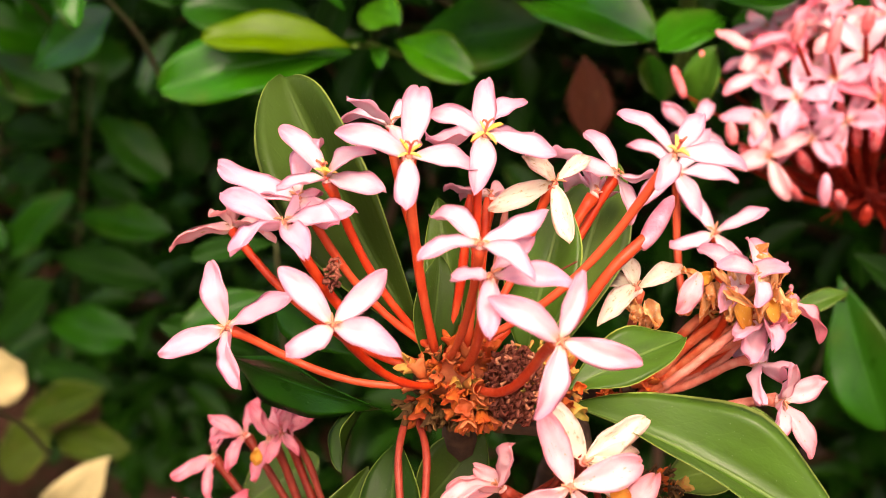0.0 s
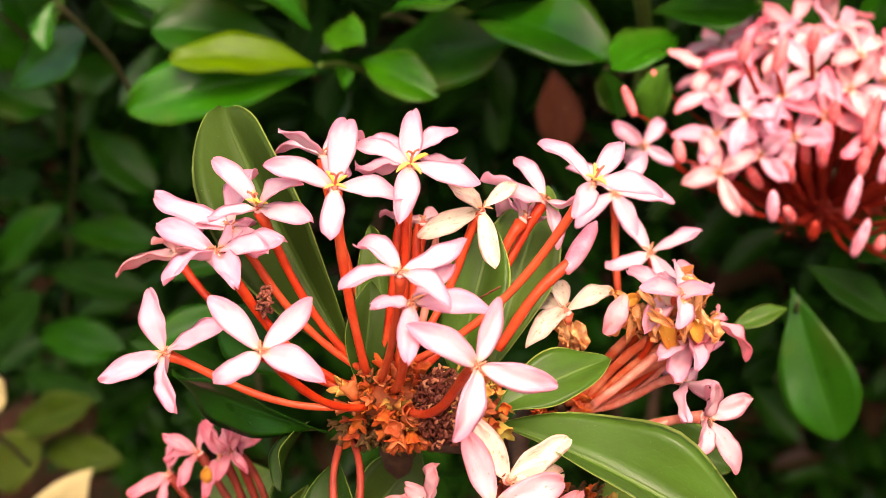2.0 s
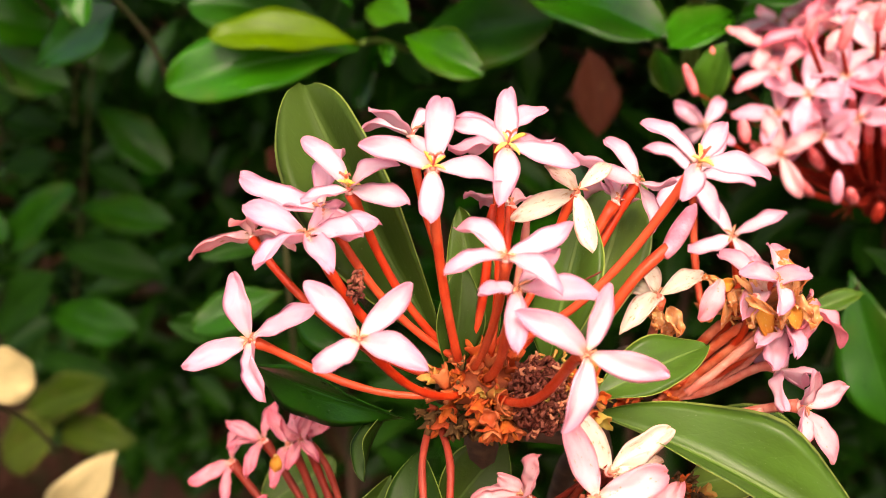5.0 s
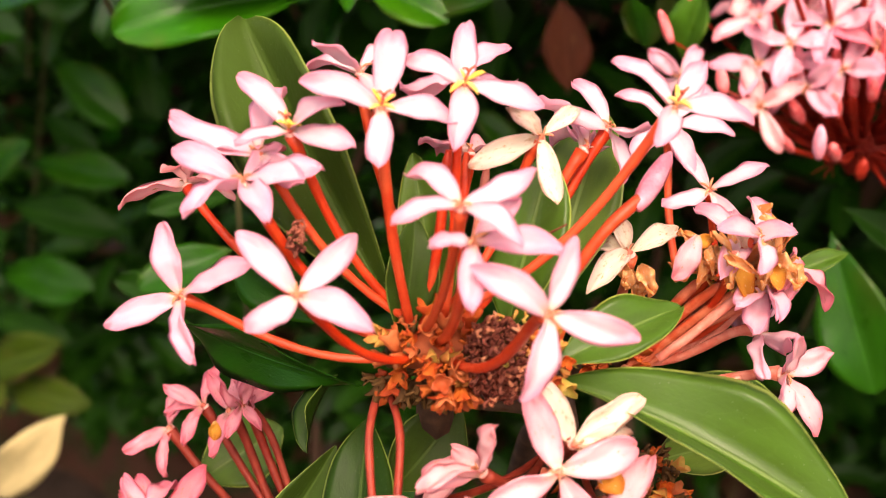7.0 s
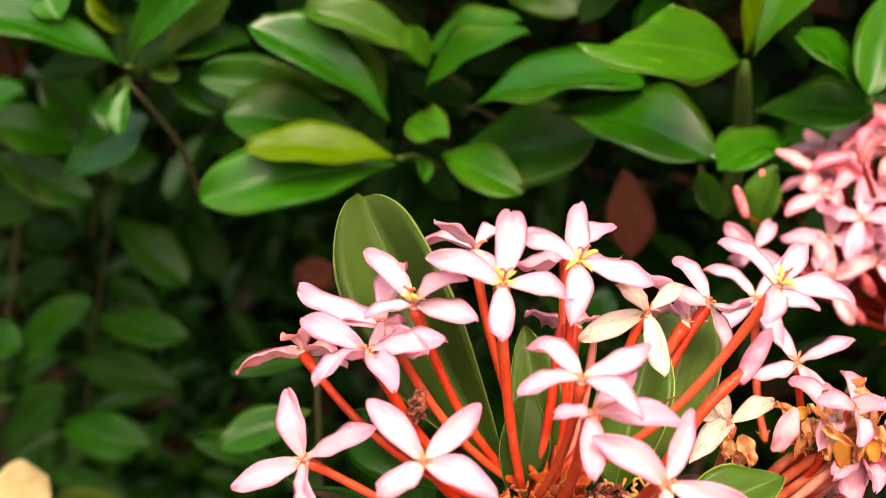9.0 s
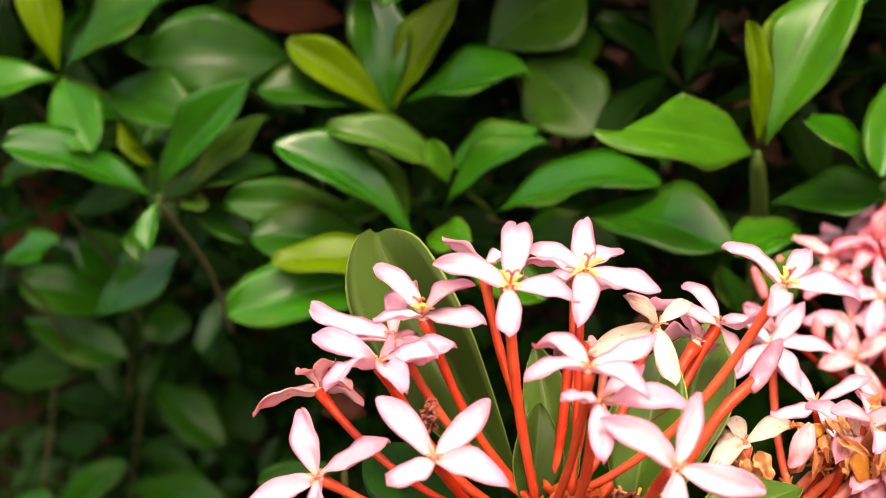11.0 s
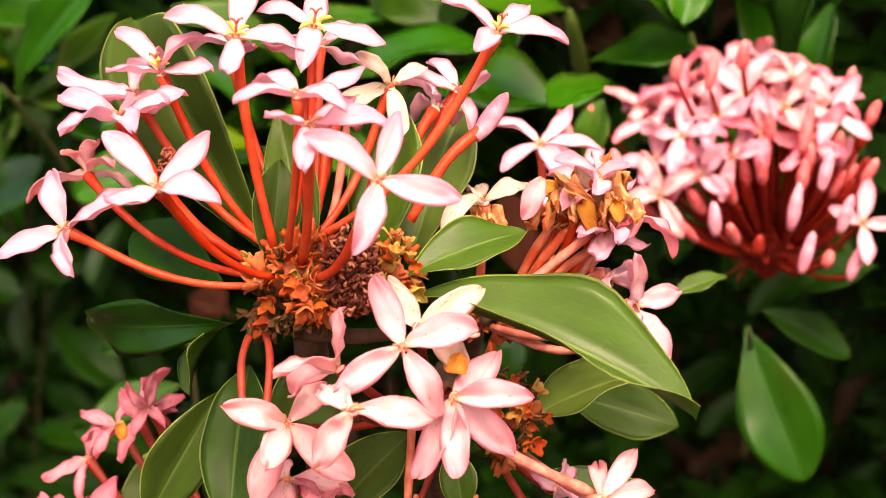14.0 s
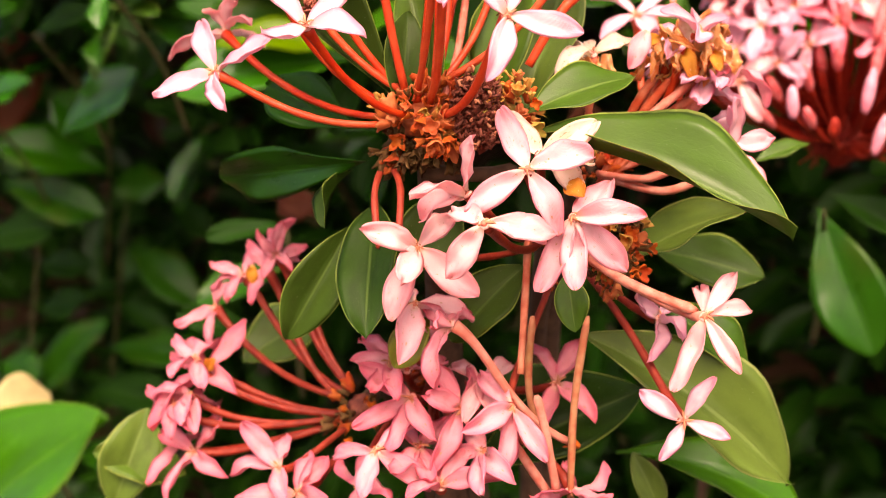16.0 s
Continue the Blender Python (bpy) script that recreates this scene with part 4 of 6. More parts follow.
flower(BOT_CLUSTER, (1.5, -8.0, -76.4), HUBB, ((6.7, 10.0, 5.4), (12.8, -1.9, 2.7), (-5.1, -12.0, 2.2), (-5.0, 11.7, 3.6)), "pink", tube="tube_dull_shaded")
flower(BOT_CLUSTER, (-7.3, 10.0, -56.6), HUBB, ((-10.6, -6.6, 4.4), (-0.9, 12.1, 5.1), (7.1, 11.1, -1.2), (-9.6, 7.5, 5.1)), "soft", tube="tube_dull_shaded")
flower(BOT_CLUSTER, (27.5, 0.0, -79.6), HUBB, ((7.4, 10.9, 1.2), (-7.4, -10.7, 2.0), (9.0, -9.6, 1.6), (-1.8, 13.0, 1.1)), "pink", tube="tube_dull_shaded")
flower(BOT_CLUSTER, (-10.2, 6.0, -54.2), HUBB, ((-7.7, 10.2, 3.0), (4.1, 12.3, 2.4), (3.2, -12.2, -3.9), (-2.2, -12.8, -2.5)), "pink", tube="tube_dull_shaded")
flower(BOT_CLUSTER, (10.8, -6.0, -69.6), HUBB, ((-5.0, 12.1, 1.6), (6.4, -11.3, -2.3), (-0.1, -12.4, -4.6), (-8.8, 8.8, -4.4)), "soft", tube="tube_dull_shaded")
flower(BOT_CLUSTER, (-3.8, -0.0, -70.6), HUBB, ((5.0, 11.9, 2.7), (-6.8, 11.3, 1.1), (3.9, -12.1, -3.5), (-4.3, -12.4, -1.4)), "pink", tube="tube_dull_shaded")
flower(BOT_CLUSTER, (9.1, 6.0, -58.7), HUBB, ((-7.5, 10.8, 0.8), (5.4, 11.9, 1.6), (-2.4, -12.3, -4.2), (4.5, -11.6, -4.5)), "rosy", tube="tube_dull_shaded")
flower(BOT_CLUSTER, (-16.9, 2.0, -78.7), HUBB, ((-7.0, 11.2, 0.9), (-0.2, -13.2, -0.6), (8.3, -10.2, 0.2), (-0.3, 13.0, 2.2)), "pink", tube="tube_dull_shaded")
flower(PINKL_CLUSTER, (-61.3, 34.0, -60.5), HUBK, ((-7.7, 10.3, 2.9), (2.6, 12.9, 0.7), (-2.1, -13.0, 0.2), (5.1, -11.6, -3.5)), "soft", tube="tube_dull_shaded")
flower(PINKL_CLUSTER, (-65.6, 30.0, -70.3), HUBK, ((-9.4, 9.2, 1.5), (2.2, -12.5, -3.5), (2.3, 13.0, -1.1), (7.1, -10.9, -2.1)), "pink", tube="tube_dull_shaded")
flower(PINKL_CLUSTER, (-45.6, 45.5, -40.9), HUBK, ((-5.8, 7.2, 5.0), (4.0, 2.7, 9.9), (9.7, 3.1, 4.7), (-2.6, -7.5, -6.9)), "wiltpink", tube="tube_dull_shaded")
flower(PINKL_CLUSTER, (-52.8, 52.5, -44.2), HUBK, ((-9.3, 2.8, -4.0), (-9.6, 3.5, 2.5), (-2.6, -9.2, -4.3), (1.0, 9.1, 5.1)), "wiltpink", tube="tube_dull_shaded")
flower(PINKL_CLUSTER, (-40.7, 42.0, -38.9), HUBK, ((2.2, 2.2, 10.3), (-3.9, 6.8, 7.0), (1.7, 10.3, -1.4)), "wiltpink", tube="tube_dull_shaded")
flower(PINKL_CLUSTER, (-41.7, 41.0, -36.7), HUBK, ((2.6, -3.0, 8.6), (-3.4, -4.0, 6.4), (4.6, -5.0, -2.6), (-2.4, -6.0, -4.4)), "wiltpink", tube="tube_dull_shaded")
flower(PINKL_CLUSTER, (-62.0, 57.2, -52.7), HUBK, ((-9.3, -4.8, -3.6), (-0.3, -6.5, -8.3), (0.2, 9.7, 4.1)), "wiltpink", tube="tube_dull_shaded")
flower(PINKL_CLUSTER, (-59.2, 38.0, -63.7), HUBK, ((-11.2, 6.7, 2.1), (8.9, 5.0, 10.8), (-12.7, -8.2, -12.0), (8.6, -9.7, -2.4), (-7.8, 9.2, 5.4)), "pink", tube="tube_dull_shaded")
flower(PINKL_CLUSTER, (-61.3, 30.0, -67.6), HUBK, ((-11.6, 6.1, -1.7), (3.6, -11.6, -5.3), (3.2, 11.6, -5.5), (0.9, -12.9, -2.8)), "soft", tube="tube_dull_shaded")
flower(PINKL_CLUSTER, (-59.7, 25.0, -79.7), HUBK, ((-10.6, 7.4, 2.4), (3.9, 9.6, 8.2), (-6.2, -7.5, -8.9), (9.0, -9.3, -2.5)), "pink", tube="tube_dull_shaded")
flower(PINKL_CLUSTER, (-65.6, 32.0, -79.9), HUBK, ((-5.6, -9.9, -6.7), (-6.3, 11.6, -0.2), (0.2, 13.0, -2.1)), "pink", tube="tube_dull_shaded")
flower(PINKL_CLUSTER, (-36.5, 10.0, -78.7), HUBK, ((-8.0, 1.0, 10.7), (-1.0, 12.6, 3.7), (-12.5, 3.5, -2.2), (3.4, -12.5, -2.6)), "soft", tube="tube_dull_shaded")
flower(PINKL_CLUSTER, (-31.3, 5.0, -82.7), HUBK, ((4.1, 11.6, 4.6), (-13.3, -3.8, 0.1), (0.3, 11.9, 5.6), (9.3, -9.3, 0.3)), "pink", tube="tube_dull_shaded")
flower(RIGHT_CLUSTER, (55.9, 22.0, 11.9), HUBR, ((-0.2, 13.0, 2.6), (6.5, 11.2, -2.2), (-7.8, -9.1, 5.6), (-0.7, -13.2, -0.6)), "pale")
flower(RIGHT_CLUSTER, (51.6, 18.0, 10.3), HUBR, ((-2.7, 5.3, 0.9), (2.7, -5.3, -0.5), (-0.6, -2.9, -5.2)), "wilt")
flower(RIGHT_CLUSTER, (58.4, 20.0, 9.0), HUBR, ((2.8, 5.3, 0.7), (3.9, -4.2, -1.8), (-2.0, -4.5, -3.5)), "wilt")
SHOOT_A = thing("leafy_shoot", P(51.9, 275.0, -18.1), "upright hedge shoot with bright green and yellow-green leaves", "shrub", "hedge shoots")
stalk(SHOOT_A, "twig", [(51.9, 275.0, -18.1), (51.9, 246.0, 11.9), (47.9, 205.0, 41.9)], 3.4, 2.2, "shoot", 6)
SHOOT_B = thing("leafy_shoot", P(88.5, 275.0, -26.8), "hedge shoot with mid green oval leaves", "shrub", "hedge shoots")
stalk(SHOOT_B, "twig", [(88.5, 275.0, -26.8), (88.5, 246.0, 3.2), (84.5, 205.0, 33.2)], 2.2, 1.6, "shoot", 6)
SHOOT_C = thing("leafy_shoot", P(-162.6, 370.0, -43.5), "hedge shoot with glossy dark green leaves catching light", "shrub", "hedge shoots")
stalk(SHOOT_C, "twig", [(-160.6, 375.0, -5.5), (-164.6, 334.0, 8.5), (-166.6, 300.0, 16.5)], 1.2, 0.9, "shoot", 6)
SHOOT_D = thing("leafy_shoot", P(-200.2, 380.0, 1.0), "hedge shoot with glossy leaves and a young yellow-green tip", "shrub", "hedge shoots")
stalk(SHOOT_D, "twig", [(-198.2, 385.0, 39.0), (-202.2, 344.0, 53.0), (-204.2, 310.0, 61.0)], 1.2, 0.9, "shoot", 6)
SHOOT_E = thing("leafy_shoot", P(-70.9, 360.0, -13.3), "hedge shoot with young yellow-green leaves on top", "shrub", "hedge shoots")
stalk(SHOOT_E, "twig", [(-68.9, 365.0, 24.7), (-72.9, 324.0, 38.7), (-74.9, 290.0, 46.7)], 1.2, 0.9, "shoot", 6)
SHOOT_F = thing("leafy_shoot", P(-46.4, 340.0, -35.6), "hedge shoot with pale and glossy oval leaves", "shrub", "hedge shoots")
stalk(SHOOT_F, "twig", [(-44.4, 345.0, 2.4), (-48.4, 304.0, 16.4), (-50.4, 270.0, 24.4)], 1.2, 0.9, "shoot", 6)
SHOOT_G = thing("leafy_shoot", P(-55.0, 320.0, -61.7), "hedge shoot with one bright yellow-green leaf over broad dull ones", "shrub", "hedge shoots")
stalk(SHOOT_G, "twig", [(-53.0, 325.0, -23.7), (-57.0, 284.0, -9.7), (-59.0, 250.0, -1.7)], 1.2, 0.9, "shoot", 6)
SHOOT_H = thing("leafy_shoot", P(-32.7, 320.0, -43.9), "hedge shoot with broad glossy dark green leaves", "shrub", "hedge shoots")
stalk(SHOOT_H, "twig", [(-30.7, 325.0, -5.9), (-34.7, 284.0, 8.1), (-36.7, 250.0, 16.1)], 1.2, 0.8, "twig", 6)
SHOOT_I = thing("leafy_shoot", P(42.9, 300.0, -56.7), "low hedge shoot with a curled yellow-green leaf", "shrub", "hedge shoots")
stalk(SHOOT_I, "twig", [(44.9, 305.0, -18.7), (40.9, 264.0, -4.7), (38.9, 230.0, 3.3)], 1.2, 0.8, "twig", 6)
SHOOT_J = thing("leafy_shoot", P(101.8, 240.0, -110.7), "hanging shoot with broad mid green leaves", "shrub", "hedge shoots")
stalk(SHOOT_J, "twig", [(101.8, 240.0, -110.7), (101.8, 211.0, -80.7), (97.8, 170.0, -50.7)], 1.2, 0.8, "twig", 6)
SHOOT_K = thing("leafy_shoot", P(-228.0, 419.8, -323.7), "low shoot with yellowing and cream leaves", "shrub", "hedge shoots")
stalk(SHOOT_K, "twig", [(-228.0, 419.8, -323.7), (-228.0, 390.8, -293.7), (-232.0, 349.8, -263.7)], 1.2, 0.8, "twig", 6)
SHOOT_L = thing("leafy_shoot", P(-204.7, 305.0, -194.0), "low shoot with a cream leaf above a glossy green one", "shrub", "hedge shoots")
stalk(SHOOT_L, "twig", [(-204.7, 305.0, -194.0), (-204.7, 276.0, -164.0), (-208.7, 235.0, -134.0)], 1.2, 0.8, "twig", 6)
SHOOT_M = thing("leafy_shoot", P(-139.2, 300.0, -35.4), "shaded hedge shoot with dull green leaves", "shrub", "hedge shoots")
stalk(SHOOT_M, "twig", [(-139.2, 300.0, -35.4), (-139.2, 271.0, -5.4), (-143.2, 230.0, 24.6)], 1.2, 0.8, "twig", 6)
SHOOT_N = thing("leafy_shoot", P(-338.3, 680.0, -343.6), "upright hedge shoot with drooping oval leaves in tiers", "shrub", "hedge shoots")
stalk(SHOOT_N, "twig", [(-338.3, 680.0, -343.6), (-306.3, 652.0, -208.0), (-282.1, 638.0, -93.3)], 1.2, 0.8, "twig", 6)
SHOOT_O = thing("leafy_shoot", P(-398.5, 680.0, -337.6), "shaded hedge shoot in tiers, its leaf green darkened for the shade", "shrub", "hedge shoots")
stalk(SHOOT_O, "twig", [(-398.5, 680.0, -337.6), (-364.8, 652.0, -209.9), (-339.7, 638.0, -101.5)], 1.2, 0.8, "twig", 6)
SHOOT_Q = thing("leafy_shoot", P(-286.8, 510.0, -93.9), "shaded hedge shoot with a glossy leaf beside brown ones", "shrub", "hedge shoots")
stalk(SHOOT_Q, "twig", [(-286.8, 510.0, -93.9), (-286.8, 481.0, -63.9), (-290.8, 440.0, -33.9)], 1.2, 0.8, "twig", 6)
SHOOT_S = thing("leafy_shoot", P(-208.8, 400.0, -54.3), "hedge shoot with mid green oval leaves in shade", "shrub", "hedge shoots")
stalk(SHOOT_S, "twig", [(-208.8, 400.0, -54.3), (-208.8, 371.0, -24.3), (-212.8, 330.0, 5.7)], 1.2, 0.8, "twig", 6)
SHOOT_T = thing("leafy_shoot", P(21.0, 430.0, -90.9), "dry twig with curled brown leaves", "shrub", "hedge shoots")
stalk(SHOOT_T, "twig", [(21.0, 430.0, -90.9), (21.0, 401.0, -60.9), (17.0, 360.0, -30.9)], 1.2, 0.8, "twig", 6)
SHOOT_U = thing("leafy_shoot", P(-309.3, 550.0, -38.4), "twig with a large brown leaf standing in for the wall behind", "shrub", "hedge shoots")
stalk(SHOOT_U, "twig", [(-309.3, 550.0, -38.4), (-309.3, 521.0, -8.4), (-313.3, 480.0, 21.6)], 1.2, 0.8, "twig", 6)
SHOOT_V = thing("leafy_shoot", P(-88.2, 255.0, -133.3), "low hedge shoot with dark glossy blue-green leaves", "shrub", "hedge shoots")
stalk(SHOOT_V, "twig", [(-88.2, 255.0, -133.3), (-82.9, 227.0, -91.1), (-80.4, 213.0, -58.9)], 1.2, 0.8, "twig", 6)
SHOOT_W = thing("leafy_shoot", P(-297.4, 625.0, -153.2), "hedge shoot with mid green glossy leaves in half shade", "shrub", "hedge shoots")
stalk(SHOOT_W, "twig", [(-297.4, 625.0, -153.2), (-278.7, 597.0, -72.5), (-265.7, 583.0, 0.9)], 1.2, 0.8, "twig", 6)
leaf(LEAVES, (-5.1, 4.0, 1.4), (-36.5, 33.8, 45.9), 20, (.25,-1,-.2), "leaf_dark_shaded", .06, .36, 11)
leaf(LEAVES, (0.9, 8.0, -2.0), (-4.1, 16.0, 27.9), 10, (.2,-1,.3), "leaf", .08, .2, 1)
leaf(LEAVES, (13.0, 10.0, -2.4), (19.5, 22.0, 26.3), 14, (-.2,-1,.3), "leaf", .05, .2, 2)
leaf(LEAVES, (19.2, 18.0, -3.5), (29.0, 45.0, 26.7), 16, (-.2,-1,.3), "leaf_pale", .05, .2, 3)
leaf(LEAVES, (-4.8, 2.0, -0.1), (-2.9, 8.0, 19.4), 9, (.3,-1,.3), "leaf_dark_shaded", .1, .2, 0)
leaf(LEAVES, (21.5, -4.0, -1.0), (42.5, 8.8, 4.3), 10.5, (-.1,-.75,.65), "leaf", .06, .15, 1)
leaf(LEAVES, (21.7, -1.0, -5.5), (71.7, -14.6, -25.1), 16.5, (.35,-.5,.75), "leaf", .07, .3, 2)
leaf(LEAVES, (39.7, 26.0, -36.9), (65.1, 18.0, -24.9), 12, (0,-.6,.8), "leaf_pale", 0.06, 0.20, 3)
leaf(LEAVES, (-11.4, 9.0, -20.0), (-11.3, -13.9, -43.6), 13.5, (-.15,-1,.1), "leaf_dark_shaded", .04, .15, 1)
leaf(LEAVES, (-17.0, 6.0, -24.4), (-31.1, 1.2, -47.3), 12, (.3,-.9,.3), "leaf_dark_shaded", .05, .35, 2)
# These two use the dark hedge green for the flower cluster's shade.
leaf(LEAVES, (-11.9, 2.0, -10.2), (-54.5, 42.1, -18.2), 12, (0,-.98,-.05), "hedge_dark_shaded", .02, .1, 3)
leaf(LEAVES, (-16.4, 14.0, -4.9), (-37.7, 26.0, 3.9), 13, (0,-.9,.4), "hedge_dark_shaded", .02, .15, 0)
leaf(LEAVES, (-17.3, 12.8, -13.6), (-21.6, 2.4, -24.1), 6, (-.8,-.5,.3), "leaf_dark_shaded", .1, .4, 1)
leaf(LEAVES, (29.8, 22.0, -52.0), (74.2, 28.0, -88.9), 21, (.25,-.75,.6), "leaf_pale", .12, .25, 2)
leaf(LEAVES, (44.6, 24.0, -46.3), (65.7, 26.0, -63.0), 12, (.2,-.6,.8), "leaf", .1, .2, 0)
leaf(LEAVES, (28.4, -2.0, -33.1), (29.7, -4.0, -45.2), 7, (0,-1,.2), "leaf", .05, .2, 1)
leaf(LEAVES, (18.8, 12.0, -34.6), (3.0, 8.0, -50.0), 13, (0,-.8,.6), "leaf_dark_shaded", .05, .25, 2)
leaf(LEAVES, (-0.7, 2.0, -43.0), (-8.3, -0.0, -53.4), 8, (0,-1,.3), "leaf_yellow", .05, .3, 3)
leaf(LEAVES, (4.0, 30.0, -85.6), (42.8, 45.0, -71.4), 18, (0,-.8,.6), "leaf_dark_shaded", .05, .25, 0)
leaf(LEAVES, (-2.6, 40.0, -89.0), (26.1, 40.0, -64.5), 20, (0,-.8,.6), "leaf_dark_shaded", .05, .25, 1)
leaf(LEAVES, (35.8, 50.0, -88.2), (79.5, 50.0, -105.9), 18, (.2,-.5,.85), "hedge_bright", 0.12, 0.20, 2)
leaf(LEAVES, (46.4, 40.0, -100.8), (40.0, 40.0, -84.9), 7, (-.2,-.5,.85), "leaf_pale", 0.12, 0.20, 3)
leaf(LEAVES, (-56.9, 60.0, -67.6), (-39.7, 70.0, -58.5), 16, (0,-.8,.6), "leaf", .05, .2, 0)
leaf(LEAVES, (-73.9, 60.0, -97.2), (-94.3, 50.0, -87.8), 14, (0,-.7,.7), "leaf", .05, .2, 1)
leaf(LEAVES, (-90.4, 50.0, -102.7), (-80.4, 55.0, -78.0), 15, (.3,-.8,.5), "leaf_pale", .06, .2, 2)
leaf(LEAVES, (71.4, 88.7, -24.6), (85.7, 94.6, -20.9), 5, (-.1,-.7,.7), "leaf", .05, .15, 3)
leaf(SHOOT_A, (47.9, 205.0, 41.9), (1.0, 165.0, 53.6), 25.2, (0,-.85,.5), "hedge_bright", .06, .12, 20)
leaf(SHOOT_A, (50.0, 200.0, 44.7), (75.0, 215.0, 92.2), 25, (-.4,-.85,.3), "hedge_bright", .05, .2, 1)
leaf(SHOOT_A, (47.6, 200.0, 44.8), (44.5, 200.0, 80.6), 7.8, (.3,-1,.2), "hedge_yellow", .05, .3, 2)
leaf(SHOOT_A, (49.2, 200.0, 44.8), (51.3, 205.0, 81.2), 6.6, (-.3,-1,.2), "hedge_yellow", .05, .3, 3)
leaf(SHOOT_B, (84.5, 205.0, 33.2), (59.9, 190.0, 52.4), 16.8, (0,-.6,.8), "hedge", .05, .15, 0)
leaf(SHOOT_B, (91.7, 215.0, 65.5), (80.8, 190.0, 36.4), 16.8, (0,-.8,.6), "hedge", .05, .15, 1)
leaf(SHOOT_B, (52.9, 215.0, 25.5), (85.9, 205.0, 28.2), 21.6, (0,-.5,.8), "hedge_dark_shaded", .05, .15, 2)
leaf(SHOOT_C, (-166.5, 302.0, 18.6), (-123.9, 286.0, 59.7), 19, (.3,-.7,.6), "hedge_gloss", 0.07, 0.20, 0)
leaf(SHOOT_C, (-169.5, 302.0, 17.1), (-216.7, 278.0, 38.7), 23.8, (0,-.6,.8), "hedge_gloss", 0.06, 0.20, 1)
leaf(SHOOT_C, (-160.4, 315.0, 13.7), (-121.7, 300.0, 45.5), 14, (0,-.8,.6), "hedge_pale", 0.05, 0.15, 2)
leaf(SHOOT_C, (-160.1, 306.0, 17.0), (-147.0, 298.0, 12.6), 9, (0,-.8,.6), "hedge_pale", 0.05, 0.15, 3)
leaf(SHOOT_C, (-170.5, 318.0, 10.3), (-178.7, 310.0, -9.0), 8, (0,-.8,.6), "hedge_pale", 0.05, 0.35, 1)
leaf(SHOOT_C, (-159.2, 318.0, 10.7), (-131.0, 306.0, -0.9), 14, (0,-.8,.6), "hedge_dark_shaded", 0.05, 0.15, 0)
leaf(SHOOT_D, (-204.2, 310.0, 61.0), (-187.2, 290.0, 34.3), 21.6, (0,-.9,.5), "hedge", .05, .2, 1)
leaf(SHOOT_D, (-203.7, 310.0, 62.1), (-156.3, 300.0, 89.6), 33.1, (.1,-.6,.8), "hedge_dark_shaded", .08, .2, 2)
leaf(SHOOT_D, (-205.2, 310.0, 63.2), (-214.7, 310.0, 105.7), 15.6, (.2,-1,.2), "hedge_yellow", .08, .25, 3)
leaf(SHOOT_D, (-205.3, 310.0, 61.0), (-245.5, 300.0, 51.5), 24, (0,-.6,.8), "hedge", .08, .2, 0)
leaf(SHOOT_D, (-190.2, 320.0, 56.0), (-151.0, 300.0, 43.9), 26.0, (0,-.8,.6), "hedge_dark_shaded", .08, .2, 1)
leaf(SHOOT_D, (-181.6, 310.0, 46.8), (-167.6, 305.0, 28.8), 7.2, (-.6,-.8,.3), "hedge_yellow", .1, .6, 2)
leaf(SHOOT_E, (-74.9, 290.0, 46.7), (-110.9, 285.0, 74.6), 15.6, (-.2,-.8,.6), "hedge_yellow", .06, .25, 3)
leaf(SHOOT_E, (-76.1, 295.0, 47.4), (-83.4, 300.0, 94.0), 21.6, (.2,-.9,.4), "hedge_gloss", .06, .2, 0)
leaf(SHOOT_E, (-75.3, 295.0, 47.4), (-50.7, 300.0, 89.2), 18, (-.3,-.9,.4), "hedge_yellow", .06, .25, 1)
leaf(SHOOT_E, (-75.7, 295.0, 46.4), (-23.5, 270.0, 60.8), 28.5, (0,-.5,.85), "hedge_gloss", .08, .2, 2)
leaf(SHOOT_E, (-78.6, 300.0, 46.1), (-120.7, 280.0, 57.0), 24, (0,-.6,.8), "hedge_dark_shaded", .08, .2, 3)
leaf(SHOOT_F, (-53.2, 270.0, 27.9), (-92.4, 256.0, 45.4), 16.1, (.1,-.7,.7), "hedge_pale", 0.10, 0.25, 0)
leaf(SHOOT_F, (-54.5, 270.0, 14.5), (-16.0, 255.0, 39.9), 15.6, (.2,-.6,.8), "hedge", .08, .3, 1)
leaf(SHOOT_F, (-68.6, 282.0, 16.3), (-110.9, 262.0, 37.9), 13, (-.1,-.55,.8), "hedge_gloss", 0.10, 0.25, 2)
leaf(SHOOT_H, (-36.7, 250.0, 16.1), (20.0, 225.0, 30.7), 25.2, (0,-.5,.85), "hedge_gloss", .08, .15, 3)
leaf(SHOOT_H, (-8.3, 245.0, 16.7), (41.6, 205.0, 11.6), 26.4, (0,-.6,.8), "hedge_gloss", .1, .15, 0)
leaf(SHOOT_F, (-55.8, 280.0, 26.1), (-19.8, 265.0, 42.4), 16, (0,-.7,.7), "hedge", 0.08, 0.20, 1)
SHOOT_Y = thing("leafy_shoot", P(-34.0, 400.0, 40.0), "shaded hedge shoot with two broad dull leaves", "shrub", "hedge shoots")
stalk(SHOOT_Y, "twig", [(-34.0, 400.0, 40.0), (-36.0, 360.0, 58.0), (-36.0, 332.0, 67.0)], 1.2, 0.7, "twig", 6)
leaf(SHOOT_Y, (-44.0, 330.0, 68.1), (-7.6, 330.0, 92.5), 46.8, (-.2,-.8,.6), "hedge_pale", .05, .15, 2)
